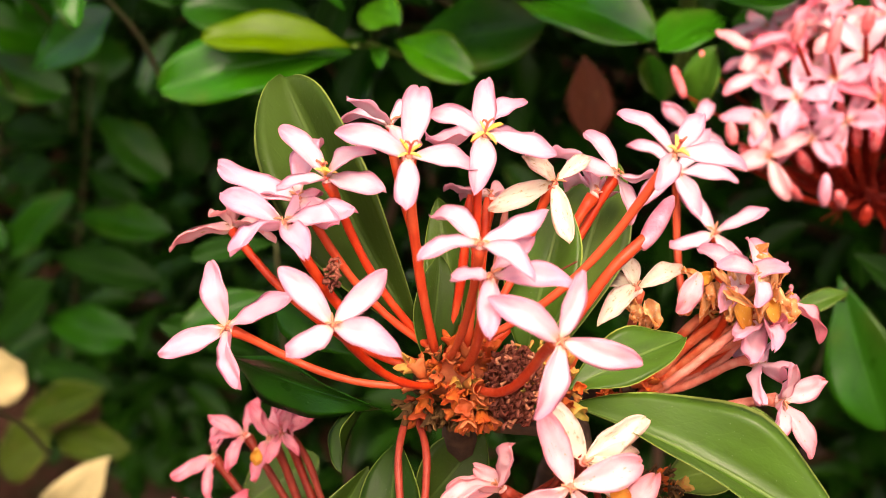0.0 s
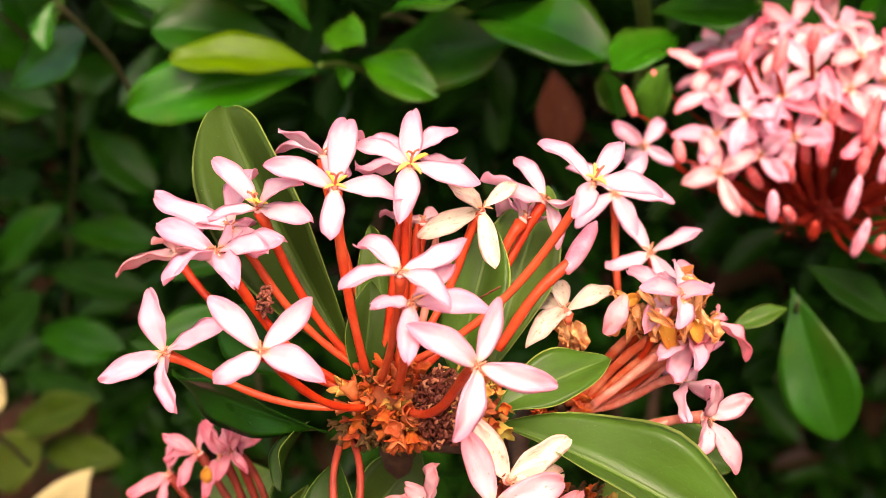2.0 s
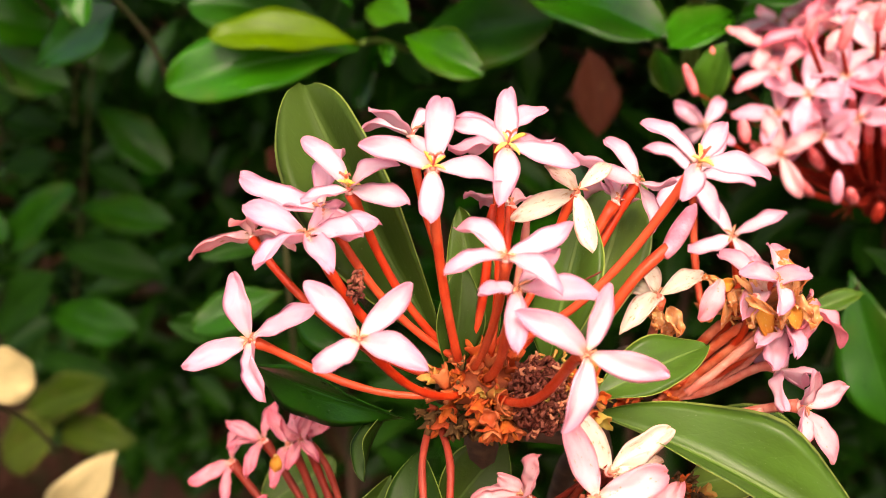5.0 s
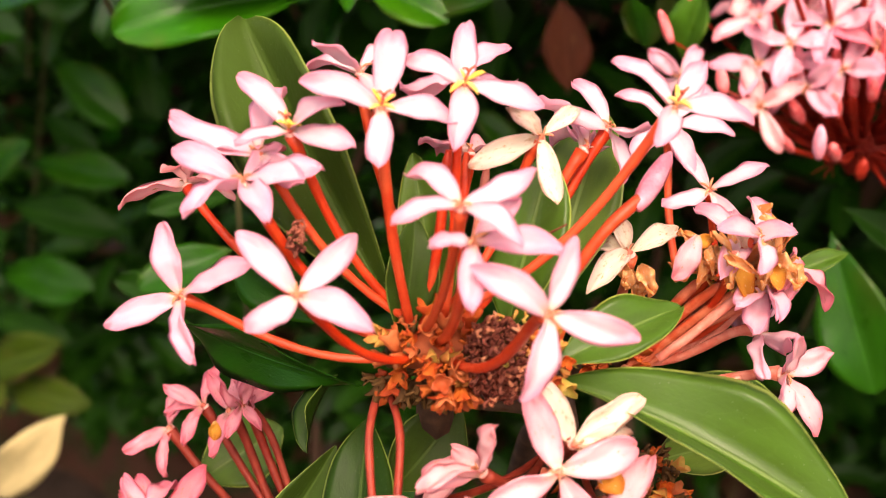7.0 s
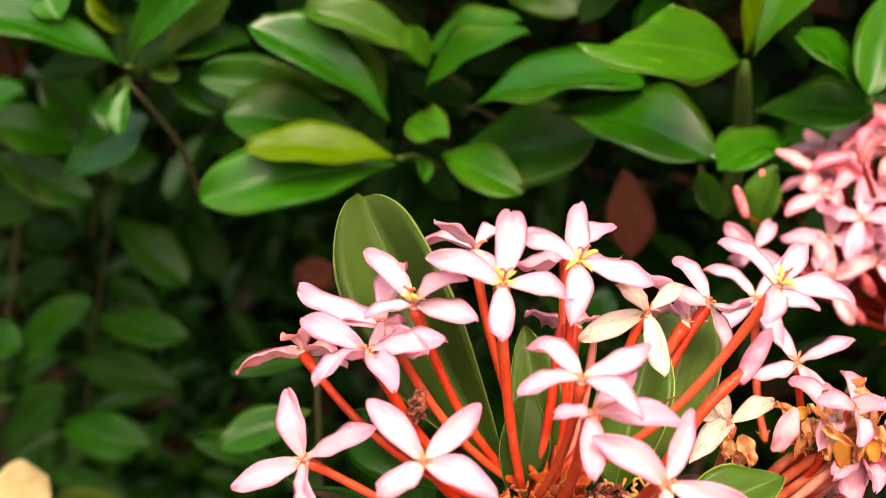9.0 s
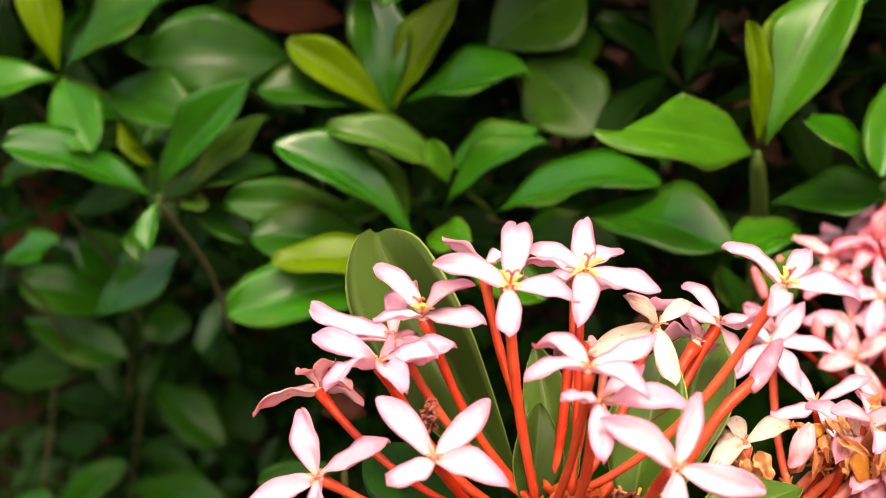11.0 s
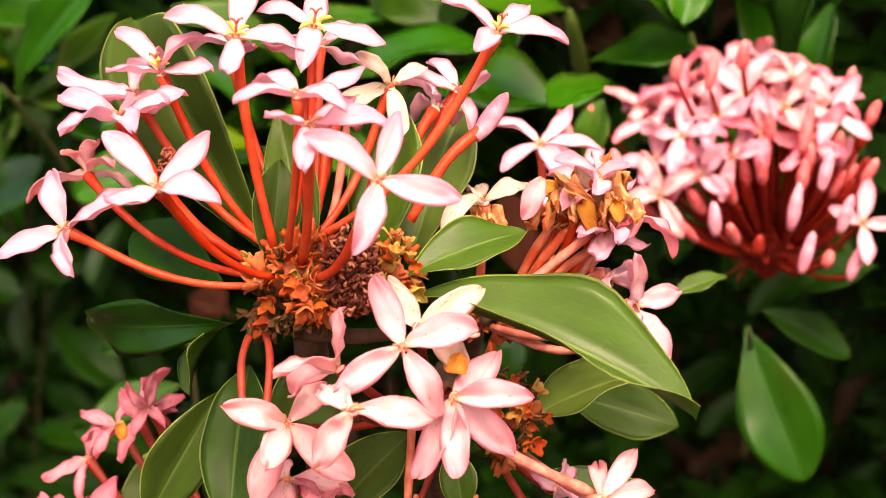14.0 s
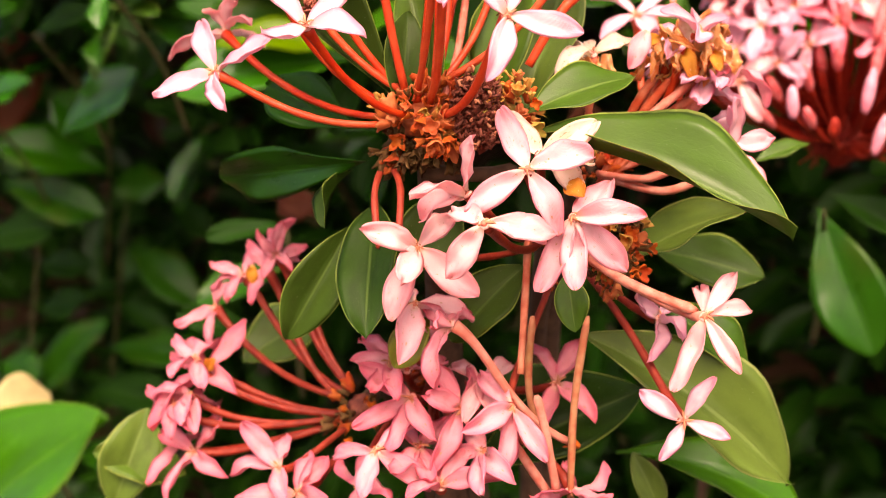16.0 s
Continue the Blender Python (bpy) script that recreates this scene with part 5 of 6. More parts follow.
leaf(SHOOT_Y, (-29.1, 330.0, 65.7), (-3.0, 310.0, 38.2), 31.7, (0,-.9,.3), "hedge_pale", .05, .15, 3)
leaf(SHOOT_G, (-59.0, 250.0, -1.7), (-107.3, 235.0, 3.7), 16.8, (0,-.7,.7), "hedge_yellow", .08, .1, 0)
leaf(SHOOT_G, (-60.7, 255.0, -4.9), (-123.2, 235.0, -14.1), 26.4, (0,-.75,.6), "hedge", .06, .15, 1)
leaf(SHOOT_G, (-75.4, 275.0, -0.4), (-121.7, 265.0, 8.2), 28.8, (0,-.7,.7), "hedge_dark_shaded", .05, .15, 2)
leaf(SHOOT_G, (-64.0, 265.0, 7.3), (-108.4, 250.0, 41.2), 22.8, (-.1,-.55,.8), "hedge_gloss", .08, .25, 3)
leaf(SHOOT_G, (-45.1, 270.0, -8.1), (6.9, 250.0, 6.5), 28.8, (0,-.8,.5), "hedge_dark_shaded", .05, .15, 0)
leaf(SHOOT_G, (-46.0, 260.0, -1.7), (-17.2, 245.0, -11.2), 16.8, (.1,-.8,.5), "hedge_bright", .08, .2, 1)
leaf(SHOOT_G, (-58.2, 265.0, 7.5), (-42.5, 245.0, 6.8), 14.4, (.1,-.8,.5), "hedge_bright", .08, .2, 2)
leaf(SHOOT_G, (-52.7, 260.0, -3.9), (-50.1, 250.0, -9.4), 6, (.3,-1,.2), "hedge", .08, .5, 3)
leaf(SHOOT_I, (38.9, 230.0, 3.3), (43.2, 215.0, -8.7), 14.4, (.5,-.9,.2), "hedge_dark_shaded", .05, .2, 0)
leaf(SHOOT_I, (62.3, 215.0, 18.5), (40.9, 190.0, 13.7), 16.8, (0,-.6,.8), "hedge", .05, .2, 1)
leaf(SHOOT_I, (54.3, 195.0, -7.5), (58.0, 190.0, 15.4), 12, (-.5,-.8,.2), "hedge_pale", 0.10, 0.30, 2)
leaf(SHOOT_C, (-172.4, 320.0, 7.5), (-174.6, 300.0, -8.2), 12, (-.5,-.8,.3), "hedge_dark_shaded", .1, .4, 3)
leaf(SHOOT_C, (-154.9, 310.0, 12.3), (-106.9, 300.0, 1.2), 16, (0,-.5,.85), "hedge_dark_shaded", 0.08, 0.20, 0)
leaf(SHOOT_C, (-174.6, 320.0, 9.7), (-119.6, 300.0, 24.7), 28.8, (0,-.5,.85), "hedge_dark_shaded", .08, .2, 1)
leaf(SHOOT_D, (-122.7, 345.0, 65.9), (-177.5, 331.0, 67.0), 36.5, (0,-.95,.3), "hedge_dark_shaded", 0.05, 0.15, 2)
leaf(SHOOT_G, (-83.5, 290.0, 9.7), (-134.7, 282.0, 18.1), 19, (0,-.95,.3), "hedge_dark_shaded", 0.05, 0.15, 2)
leaf(SHOOT_F, (-51.5, 266.0, 25.5), (-57.0, 260.0, 41.5), 9, (0,-.9,.4), "hedge_bright", 0.05, 0.15, 1)
leaf(SHOOT_G, (-68.1, 279.0, 7.6), (-80.2, 271.0, 36.4), 14, (0,-.8,.6), "hedge_pale", 0.05, 0.15, 3)
# Brown leaf filling a patch of brown background between the shoots.
leaf(SHOOT_Y, (-117.5, 430.0, 78.4), (-162.7, 430.0, 83.7), 22, (.1,-.9,.4), "leaf_rust", 0.05, 0.15, 0)
leaf(LEAVES, (46.4, 70.0, -43.3), (72.3, 66.0, -50.1), 14, (.1,-.8,.6), "leaf_dark_shaded", 0.06, 0.15, 2)
leaf(SHOOT_J, (97.8, 185.0, -53.0), (113.2, 172.0, -97.8), 23, (-.1,-1,.15), "hedge_dark_shaded", .04, .2, 3)
leaf(SHOOT_J, (137.7, 190.0, -36.7), (114.3, 190.0, -42.5), 16, (0,-.6,.8), "hedge_shade", .05, .2, 0)
leaf(SHOOT_J, (102.3, 200.0, -50.8), (130.1, 195.0, -66.3), 13, (0,-.7,.6), "hedge_shade", .05, .2, 1)
leaf(SHOOT_K, (-232.0, 349.8, -263.7), (-189.9, 339.6, -215.3), 23, (.2,-.9,.4), "leaf_cream", .1, .1, 2)
leaf(SHOOT_L, (-208.7, 235.0, -134.0), (-193.9, 266.5, -134.5), 22, (.2,-.9,.4), "leaf_cream", .1, .1, 3)
SHOOT_X = thing("leafy_shoot", P(-62.0, -118.0, -90.0), "low shoot with one broad bright green leaf", "shrub", "hedge shoots")
stalk(SHOOT_X, "twig", [(-62.0, -110.0, -985.0), (-64.0, -112.0, -420.0), (-62.0, -118.0, -90.0), (-50.6, -125.0, -50.4)], 3.0, 0.9, "twig", 6)
leaf(SHOOT_X, (-50.6, -125.0, -50.4), (-21.0, -132.0, -23.6), 16, (-.2,-.7,.7), "hedge_bright", .1, .15, 0)
leaf(SHOOT_M, (-143.2, 230.0, 24.6), (-144.1, 220.0, 10.1), 9, (-.3,-.9,.3), "hedge", .05, .3, 3)
TWIG_B = thing("leafy_shoot", P(-172.0, 390.0, -12.0), "small hedge shoot with a narrow pale leaf", "shrub", "hedge shoots")
stalk(TWIG_B, "twig", [(-172.0, 390.0, -12.0), (-173.0, 360.0, -2.0), (-174.6, 331.0, 5.4)], 1.2, 0.7, "twig", 6)
leaf(TWIG_B, (-174.8, 330.0, 5.6), (-182.9, 320.0, -14.3), 9, (-.3,-.8,.4), "hedge_pale", .05, .4, 1)
leaf(SHOOT_S, (-212.8, 330.0, 5.7), (-178.6, 320.0, 14.2), 14, (0,-.8,.6), "hedge_shade", .05, .15, 1)
leaf(SHOOT_S, (-212.2, 350.0, -40.2), (-170.4, 340.0, -13.4), 26, (0,-.8,.6), "hedge_gloss", .05, .15, 2)
leaf(SHOOT_S, (-174.1, 350.0, -19.0), (-156.5, 340.0, 3.0), 18, (0,-.8,.6), "hedge_shade", .05, .15, 3)
leaf(SHOOT_T, (17.0, 360.0, -30.9), (21.5, 355.0, -65.9), 19, (.2,-1,.2), "leaf_dry", .05, .2, 0)
TWIG_A = thing("leafy_shoot", P(0.0, 480.0, 40.0), "dry twig with one brown leaf among green ones", "shrub", "hedge shoots")
stalk(TWIG_A, "twig", [(0.0, 480.0, 40.0), (2.0, 450.0, 50.0), (4.5, 421.0, 56.5)], 1.2, 0.7, "twig", 6)
leaf(TWIG_A, (4.5, 420.0, 56.7), (22.0, 420.0, 60.0), 12, (.2,-1,.2), "leaf_dry", .05, .2, 2)
# The low tiers use the greens with shade in their colour.
leaf(SHOOT_N, (-262.3, 600.0, -84.6), (-257.8, 582.0, -106.7), 32, (0,-.8,.6), "hedge_dark_shaded", 0.05, 0.15, 0)
leaf(SHOOT_N, (-283.0, 630.0, -140.8), (-236.3, 612.0, -176.3), 30, (0,-.8,.6), "hedge_dark_shaded", 0.05, 0.15, 1)
leaf(SHOOT_N, (-231.3, 650.0, -150.7), (-222.5, 632.0, -180.4), 21, (0,-.8,.6), "hedge_shade", 0.05, 0.15, 2)
leaf(SHOOT_N, (-297.9, 640.0, -180.9), (-258.1, 622.0, -196.6), 17, (0,-.8,.6), "hedge_shade", 0.05, 0.15, 3)
leaf(SHOOT_N, (-305.2, 630.0, -208.5), (-236.3, 612.0, -210.8), 25, (0,-.8,.6), "hedge_dark_shaded", 0.05, 0.15, 0)
leaf(SHOOT_N, (-317.3, 620.0, -231.8), (-241.4, 602.0, -240.7), 28, (0,-.8,.6), "hedge_shade", 0.05, 0.15, 1)
leaf(SHOOT_N, (-327.2, 615.0, -273.9), (-260.7, 597.0, -277.4), 31, (0,-.8,.6), "hedge_dark_shaded", 0.05, 0.15, 2)
leaf(SHOOT_N, (-344.9, 630.0, -311.6), (-282.8, 612.0, -320.4), 21, (0,-.8,.6), "hedge_shade", 0.05, 0.15, 3)
leaf(SHOOT_N, (-262.3, 660.0, -116.1), (-233.8, 642.0, -139.4), 21, (0,-.8,.6), "hedge_shade", 0.05, 0.15, 0)
leaf(SHOOT_O, (-328.5, 600.0, -100.5), (-284.9, 582.0, -110.0), 32, (0,-.8,.6), "hedge_shade", 0.05, 0.15, 0)
leaf(SHOOT_O, (-348.3, 640.0, -154.5), (-305.6, 622.0, -155.2), 23, (0,-.8,.6), "hedge_shade", 0.05, 0.15, 1)
leaf(SHOOT_O, (-351.8, 640.0, -186.2), (-311.2, 622.0, -175.3), 23, (0,-.8,.6), "hedge_shade", 0.05, 0.15, 2)
leaf(SHOOT_O, (-351.5, 620.0, -241.5), (-292.7, 602.0, -184.4), 28, (0,-.8,.6), "hedge_dark_shaded", 0.05, 0.15, 3)
leaf(SHOOT_O, (-364.2, 620.0, -296.4), (-310.6, 602.0, -243.3), 31, (0,-.8,.6), "hedge_shade", 0.05, 0.15, 0)
leaf(SHOOT_O, (-371.2, 620.0, -213.8), (-339.4, 602.0, -221.0), 26, (0,-.8,.6), "hedge_dark_shaded", 0.05, 0.15, 1)
leaf(SHOOT_O, (-381.2, 620.0, -264.4), (-346.1, 602.0, -232.5), 26, (0,-.8,.6), "hedge_shade", 0.05, 0.15, 2)
leaf(SHOOT_V, (-79.3, 200.0, -71.8), (-106.8, 188.0, -80.8), 14, (0,-.8,.6), "hedge_dark_shaded", 0.05, 0.15, 0)
leaf(SHOOT_V, (-80.9, 215.0, -60.3), (-106.7, 203.0, -61.7), 9, (0,-.8,.6), "hedge_shade", 0.05, 0.15, 1)
leaf(SHOOT_V, (-91.3, 225.0, -105.8), (-122.3, 213.0, -89.9), 12, (0,-.8,.6), "hedge_shade", 0.05, 0.15, 2)
leaf(SHOOT_W, (-353.8, 570.0, -39.2), (-318.4, 560.0, -28.9), 20, (0,-.8,.6), "hedge", 0.05, 0.15, 1)
leaf(SHOOT_W, (-267.5, 560.0, -71.5), (-289.9, 542.0, -36.2), 29, (0,-.8,.6), "hedge_gloss", 0.05, 0.15, 0)
leaf(SHOOT_W, (-272.1, 570.0, -84.4), (-330.9, 552.0, -65.4), 33, (0,-.8,.6), "hedge", 0.05, 0.15, 1)
leaf(SHOOT_W, (-342.1, 580.0, -92.6), (-274.5, 562.0, -111.9), 31, (0,-.8,.6), "hedge_dark_shaded", 0.05, 0.15, 2)
leaf(SHOOT_W, (-237.3, 560.0, -15.9), (-231.5, 542.0, -35.9), 18, (0,-.8,.6), "hedge", 0.05, 0.15, 3)
leaf(SHOOT_W, (-363.0, 590.0, -130.6), (-303.9, 572.0, -118.1), 29, (0,-.8,.6), "hedge_shade", 0.05, 0.15, 0)
leaf(SHOOT_W, (-244.8, 560.0, -5.3), (-264.6, 542.0, 2.8), 20, (0,-.8,.6), "hedge_dark_shaded", 0.05, 0.15, 1)
# One brown leaf stands in for the brown wall behind the hedge.
leaf(SHOOT_U, (-332.0, 600.0, 14.1), (-347.7, 600.0, -64.6), 46, (.2,-1,.2), "leaf_rust", 0.05, 0.15, 0)
leaf(SHOOT_K, (-336.3, 590.0, -334.0), (-272.9, 572.0, -300.9), 26, (0,-.8,.6), "leaf_yellow_shaded", 0.05, 0.15, 0)
leaf(SHOOT_K, (-355.5, 590.0, -371.9), (-309.2, 572.0, -330.0), 36, (0,-.8,.6), "leaf_yellow_shaded", 0.05, 0.15, 0)
leaf(SHOOT_K, (-318.7, 590.0, -343.2), (-259.5, 572.0, -342.5), 24, (0,-.8,.6), "leaf_yellow_shaded", 0.05, 0.15, 0)
SHOOT_Z = thing("leafy_shoot", P(-108.0, 390.0, -90.0), "dry twig with two small brown leaves", "shrub", "hedge shoots")
stalk(SHOOT_Z, "twig", [(-108.0, 390.0, -90.0), (-111.0, 360.0, -78.0), (-112.0, 331.0, -71.0)], 1.2, 0.7, "twig", 6)
leaf(SHOOT_Z, (-112.0, 330.0, -74.5), (-95.9, 330.0, -66.7), 14, (.2,-1,.2), "leaf_dry", .05, .2, 3)
leaf(SHOOT_Z, (-111.9, 330.0, -67.4), (-95.2, 330.0, -75.1), 9, (.2,-1,.2), "leaf_dry", .05, .2, 0)
leaf(LEAVES, (4.8, 16.0, -21.0), (-6.9, 8.0, -34.2), 14, (.2,-.9,.4), "leaf_dark_shaded", .06, .2, 1)
leaf(SHOOT_Q, (-290.8, 440.0, -33.9), (-255.5, 425.0, -22.5), 20, (0,-.7,.7), "hedge_gloss", .05, .15, 2)
leaf(SHOOT_Q, (-295.6, 450.0, 1.2), (-260.6, 430.0, 14.8), 18, (0,-.7,.7), "hedge_dark_shaded", .05, .15, 3)
stalk(MAIN_CLUSTER, "spent_tube", [(-9.0, 3.0, -11.8), (-9.5, -5.0, -16.0), (-7.9, -13.0, -25.6)], 0.72, 0.75, "tube_dull_shaded")
stalk(MAIN_CLUSTER, "spent_tube", [(-6.8, 3.0, -11.9), (-4.2, -5.0, -15.5), (-4.0, -13.0, -25.1)], 0.72, 0.75, "tube_dull_shaded")
stalk(LOW_CLUSTER, "spent_tube", [(22.1, 6.0, -73.6), (19.6, -0.0, -58.3), (21.2, -4.0, -41.9)], 0.75, 0.8, "tube_tan")
stalk(LOW_CLUSTER, "spent_tube", [(27.4, -0.0, -82.7), (28.9, -3.0, -61.1), (32.2, -4.0, -42.0)], 0.75, 0.85, "tube_tan")
stalk(LOW_CLUSTER, "spent_tube", [(23.6, -4.0, -80.0), (15.8, -8.0, -65.4), (13.6, -8.0, -61.8)], 1.0, 1.0, "tube_pale")
stalk(LOW_CLUSTER, "spent_tube", [(30.1, -0.0, -28.9), (40.2, -4.0, -35.2), (53.8, -10.0, -40.0)], 1.05, 1.1, "tube_pale")
stalk(LOW_CLUSTER, "spent_tube", [(25.0, -6.0, -78.1), (23.3, -9.0, -64.0), (21.9, -10.0, -56.6)], 0.9, 0.9, "tube_pale")
stalk(LOW_CLUSTER, "spent_tube", [(18.2, -2.0, -54.4), (19.2, 2.0, -40.9), (20.2, 6.0, -26.9)], 0.75, 0.85, "tube_tan2")
stalk(MAIN_CLUSTER, "spent_tube", [(21.5, 4.0, 7.7), (28.4, 6.0, 18.3), (35.3, 10.0, 24.1)], 0.9, 1.2, "tube")
stalk(MAIN_CLUSTER, "spent_tube", [(-1.2, 2.0, 0.8), (1.3, 4.0, 15.9), (2.7, 8.0, 31.4)], 0.85, 0.9, "tube")
stalk(MAIN_CLUSTER, "spent_tube", [(0.5, 6.0, -1.0), (4.2, 10.0, 13.5), (5.1, 16.0, 28.2)], 0.85, 0.85, "tube")
stalk(MAIN_CLUSTER, "spent_tube", [(2.7, 6.0, -0.9), (6.4, 12.0, 10.5), (8.5, 18.0, 25.1)], 0.8, 0.85, "tube_pale")
stalk(MAIN_CLUSTER, "withered_style", [(15.9, -0.0, 18.1), (19.4, -2.0, 21.2), (22.5, -3.0, 23.5)], 0.16, 0.2, "dried")
stalk(RIGHT_CLUSTER, "spent_tube", [(39.4, 14.0, -8.5), (44.8, 16.0, -4.6), (54.7, 22.0, 1.9)], 0.9, 0.9, "tube_pale")
stalk(RIGHT_CLUSTER, "spent_tube", [(34.6, 28.0, -18.1), (47.6, 18.0, -20.5), (57.4, 16.0, -17.0)], 0.9, 0.9, "tube_pale")
stalk(RIGHT_CLUSTER, "spent_tube", [(34.0, 28.0, -17.8), (45.5, 18.0, -17.7), (54.3, 16.0, -12.5)], 0.8, 0.8, "tube_pale")
stalk(RIGHT_CLUSTER, "spent_tube", [(34.0, 30.0, -20.9), (41.2, 26.0, -5.2), (46.5, 23.0, 2.9)], 0.85, 1.05, "tube_tan2")
stalk(RIGHT_CLUSTER, "spent_tube", [(34.3, 30.0, -20.9), (43.2, 25.0, -5.6), (50.2, 22.0, 2.8)], 0.85, 1.05, "tube_tan2")
stalk(RIGHT_CLUSTER, "spent_tube", [(34.5, 30.0, -21.2), (45.6, 24.0, -5.8), (54.3, 22.0, 2.2)], 0.85, 1.05, "tube_tan2")
stalk(RIGHT_CLUSTER, "spent_tube", [(34.8, 30.0, -21.4), (47.5, 24.0, -6.4), (57.4, 22.0, 0.0)], 0.85, 1.05, "tube_tan2")
stalk(RIGHT_CLUSTER, "spent_tube", [(34.0, 32.0, -21.5), (42.4, 28.0, -5.1), (48.1, 26.0, 1.8)], 0.85, 1.05, "tube_tan2")
stalk(LEAVES, "twig", [(-1.1, 8.0, -13.6), (9.8, 6.0, -14.2), (18.5, 2.0, -12.7)], 1.7, 1.3, "bark")

# hearts of the clusters
lump(MAIN_CLUSTER, "cluster_heart", (2, 2, -2), (7, 5, 3.5), "heart_red", 1, label="red brown heart of branching stalks")
calyces(MAIN_CLUSTER, (2, -1, 0), (7.5, 5, 3.5), 34, 0.0033, (0, -0.3, 0.6), 1, (0, 2, 1, 3, 0, 1, 4))
calyces(MAIN_CLUSTER, (5, -5.5, -4.5), (3.5, 2, 2.6), 16, 0.0033, (0.2, -0.8, -0.3), 6, (0, 1, 2, 3))
calyces(MAIN_CLUSTER, (-5, 2, -7), (6, 3, 2.5), 22, 0.0044, (0, -0.6, -0.3), 2, (4, 4, 4, 0))
calyces(MAIN_CLUSTER, (2, 3, -9), (6, 3, 2), 12, 0.0040, (0, -0.7, -0.4), 7, (4,))
calyces(MAIN_CLUSTER, (20, -4, 0), (4, 3, 5), 30, 0.0032, (0, -0.4, 0.6), 3, (0, 1, 3))
crumbs(MAIN_CLUSTER, "calyx_crumb", (2, -1, -1), (8, 6, 4), 60, "calyx", 21, (0.8, 1.8))
crumbs(MAIN_CLUSTER, "calyx_crumb", (0, 2, -8), (7, 4, 3), 50, "calyx_old", 23, (1.0, 2.2))
crumbs(MAIN_CLUSTER, "calyx_crumb", (16, -3, 2), (6, 4, 5), 70, "calyx_green", 24, (0.9, 2.2))
crumbs(MAIN_CLUSTER, "dried_rest", (12, -5.5, 0), (5, 3, 7.5), 420, "dried", 5, (0.6, 1.5), label="dark red dried flower rests")
crumbs(MAIN_CLUSTER, "dried_rest", (12, -6, 0), (5.2, 3.2, 7.8), 90, "dried_red", 25, (0.6, 1.8))
crumbs(MAIN_CLUSTER, "dried_rest", (12, -6.2, 1), (5.0, 3.2, 7.4), 45, "anther_old", 26, (0.6, 1.8))
lump(MAIN_CLUSTER, "dried_knob", (12, -4, -1), (4.3, 2.5, 6.5), "dried", 9)
stalk(MAIN_CLUSTER, "stem", [(0, 4, -6), (0, 14, -22), (-2, 34, -90), (-6, 50, -260), (-10, 60, -700)], 2.4, 6.0, "bark")
crumbs(MAIN_CLUSTER, "dried_bit", DRIED_BIT, (1.3, 1.3, 2.4), 30, "dried_red", 8, (0.8, 1.8))
crumbs(LOW_CLUSTER, "dried_bit", LOW_BITS, (6, 4, 9), 120, "calyx_old", 12, (1.0, 2.6))
calyces(LOW_CLUSTER, LOW_BITS, (6, 4, 9), 56, 0.0030, (0, -0.6, 0), 13, (0, 1, 4, 3))
calyces(RIGHT_CLUSTER, HUBR, (5, 4, 4), 20, 0.0024, (0, -0.4, 0.4), 14)
calyces(PINKL_CLUSTER, HUBK, (4, 4, 4), 20, 0.0024, (-0.5, -0.4, 0.2), 15, (0, 4))
lump(PINKL_CLUSTER, "cluster_heart", HUBK, (3.4, 3.4, 3.4), "dried_red", 16)
lump(BOT_CLUSTER, "cluster_heart", HUBB, (5, 4, 4), "dried_red", 17)
for c, h in ((RIGHT_CLUSTER, HUBR), (LOW_CLUSTER, HUBL), (BOT_CLUSTER, HUBB), (PINKL_CLUSTER, HUBK)):
    stalk(c, "stem", [h, (h[0] * 0.8, h[1] + 30, h[2] - 12), (h[0] * 0.4, h[1] + 75, h[2] - 130), (h[0] * 0.2, 90, -700)], 1.8, 4.0, "bark")
crumbs(RIGHT_CLUSTER, "withered_bit", WITHERED, (9.5, 3.5, 4.5), 46, "wilt_bit", 31, (1.6, 3.8))
crumbs(RIGHT_CLUSTER, "withered_bit", WITHERED, (9.0, 3.5, 4.0), 30, "dried_red", 32, (0.8, 2.0))

def loose_petal(owner, base, tip, width, kind):
    """A single curled petal left on a cluster."""
    b, t = P(*base), P(*tip)
    part("petal", petal_mesh(kind), None, owner, along(b, t, Vector((0.2, -1, 0.4)), width / 1000), label="withered petal hanging loose")


loose_petal(PINKL_CLUSTER, (-46.4, 36.0, -38.0), (-46.7, 36.0, -42.5), 2.6, "gold")
loose_petal(LOW_CLUSTER, (29.5, -17.0, -13.3), (32.8, -20.0, -15.0), 4, "gold")
loose_petal(PINKL_CLUSTER, (-58.6, 34.0, -62.4), (-55.6, 31.0, -59.2), 3, "gold")
loose_petal(RIGHT_CLUSTER, (49.6, 22.0, 10.0), (47.0, 19.0, 7.7), 3.4, "wilt")
loose_petal(RIGHT_CLUSTER, (51.7, 20.0, 9.8), (54.6, 17.0, 2.4), 3.6, "gold")
loose_petal(RIGHT_CLUSTER, (58.1, 20.0, 8.8), (59.7, 17.0, 4.4), 3.2, "gold")
loose_petal(RIGHT_CLUSTER, (61.0, 22.0, 6.9), (63.1, 19.0, 3.6), 4.2, "wilt")
loose_petal(RIGHT_CLUSTER, (45.2, 20.0, 13.0), (41.5, 17.0, 5.5), 4.2, "faded")
loose_petal(RIGHT_CLUSTER, (35.3, 18.0, 7.7), (37.5, 15.0, 3.0), 3.0, "wilt")
loose_petal(RIGHT_CLUSTER, (48.1, 24.0, 10.9), (43.7, 21.0, 10.2), 2.6, "gold")
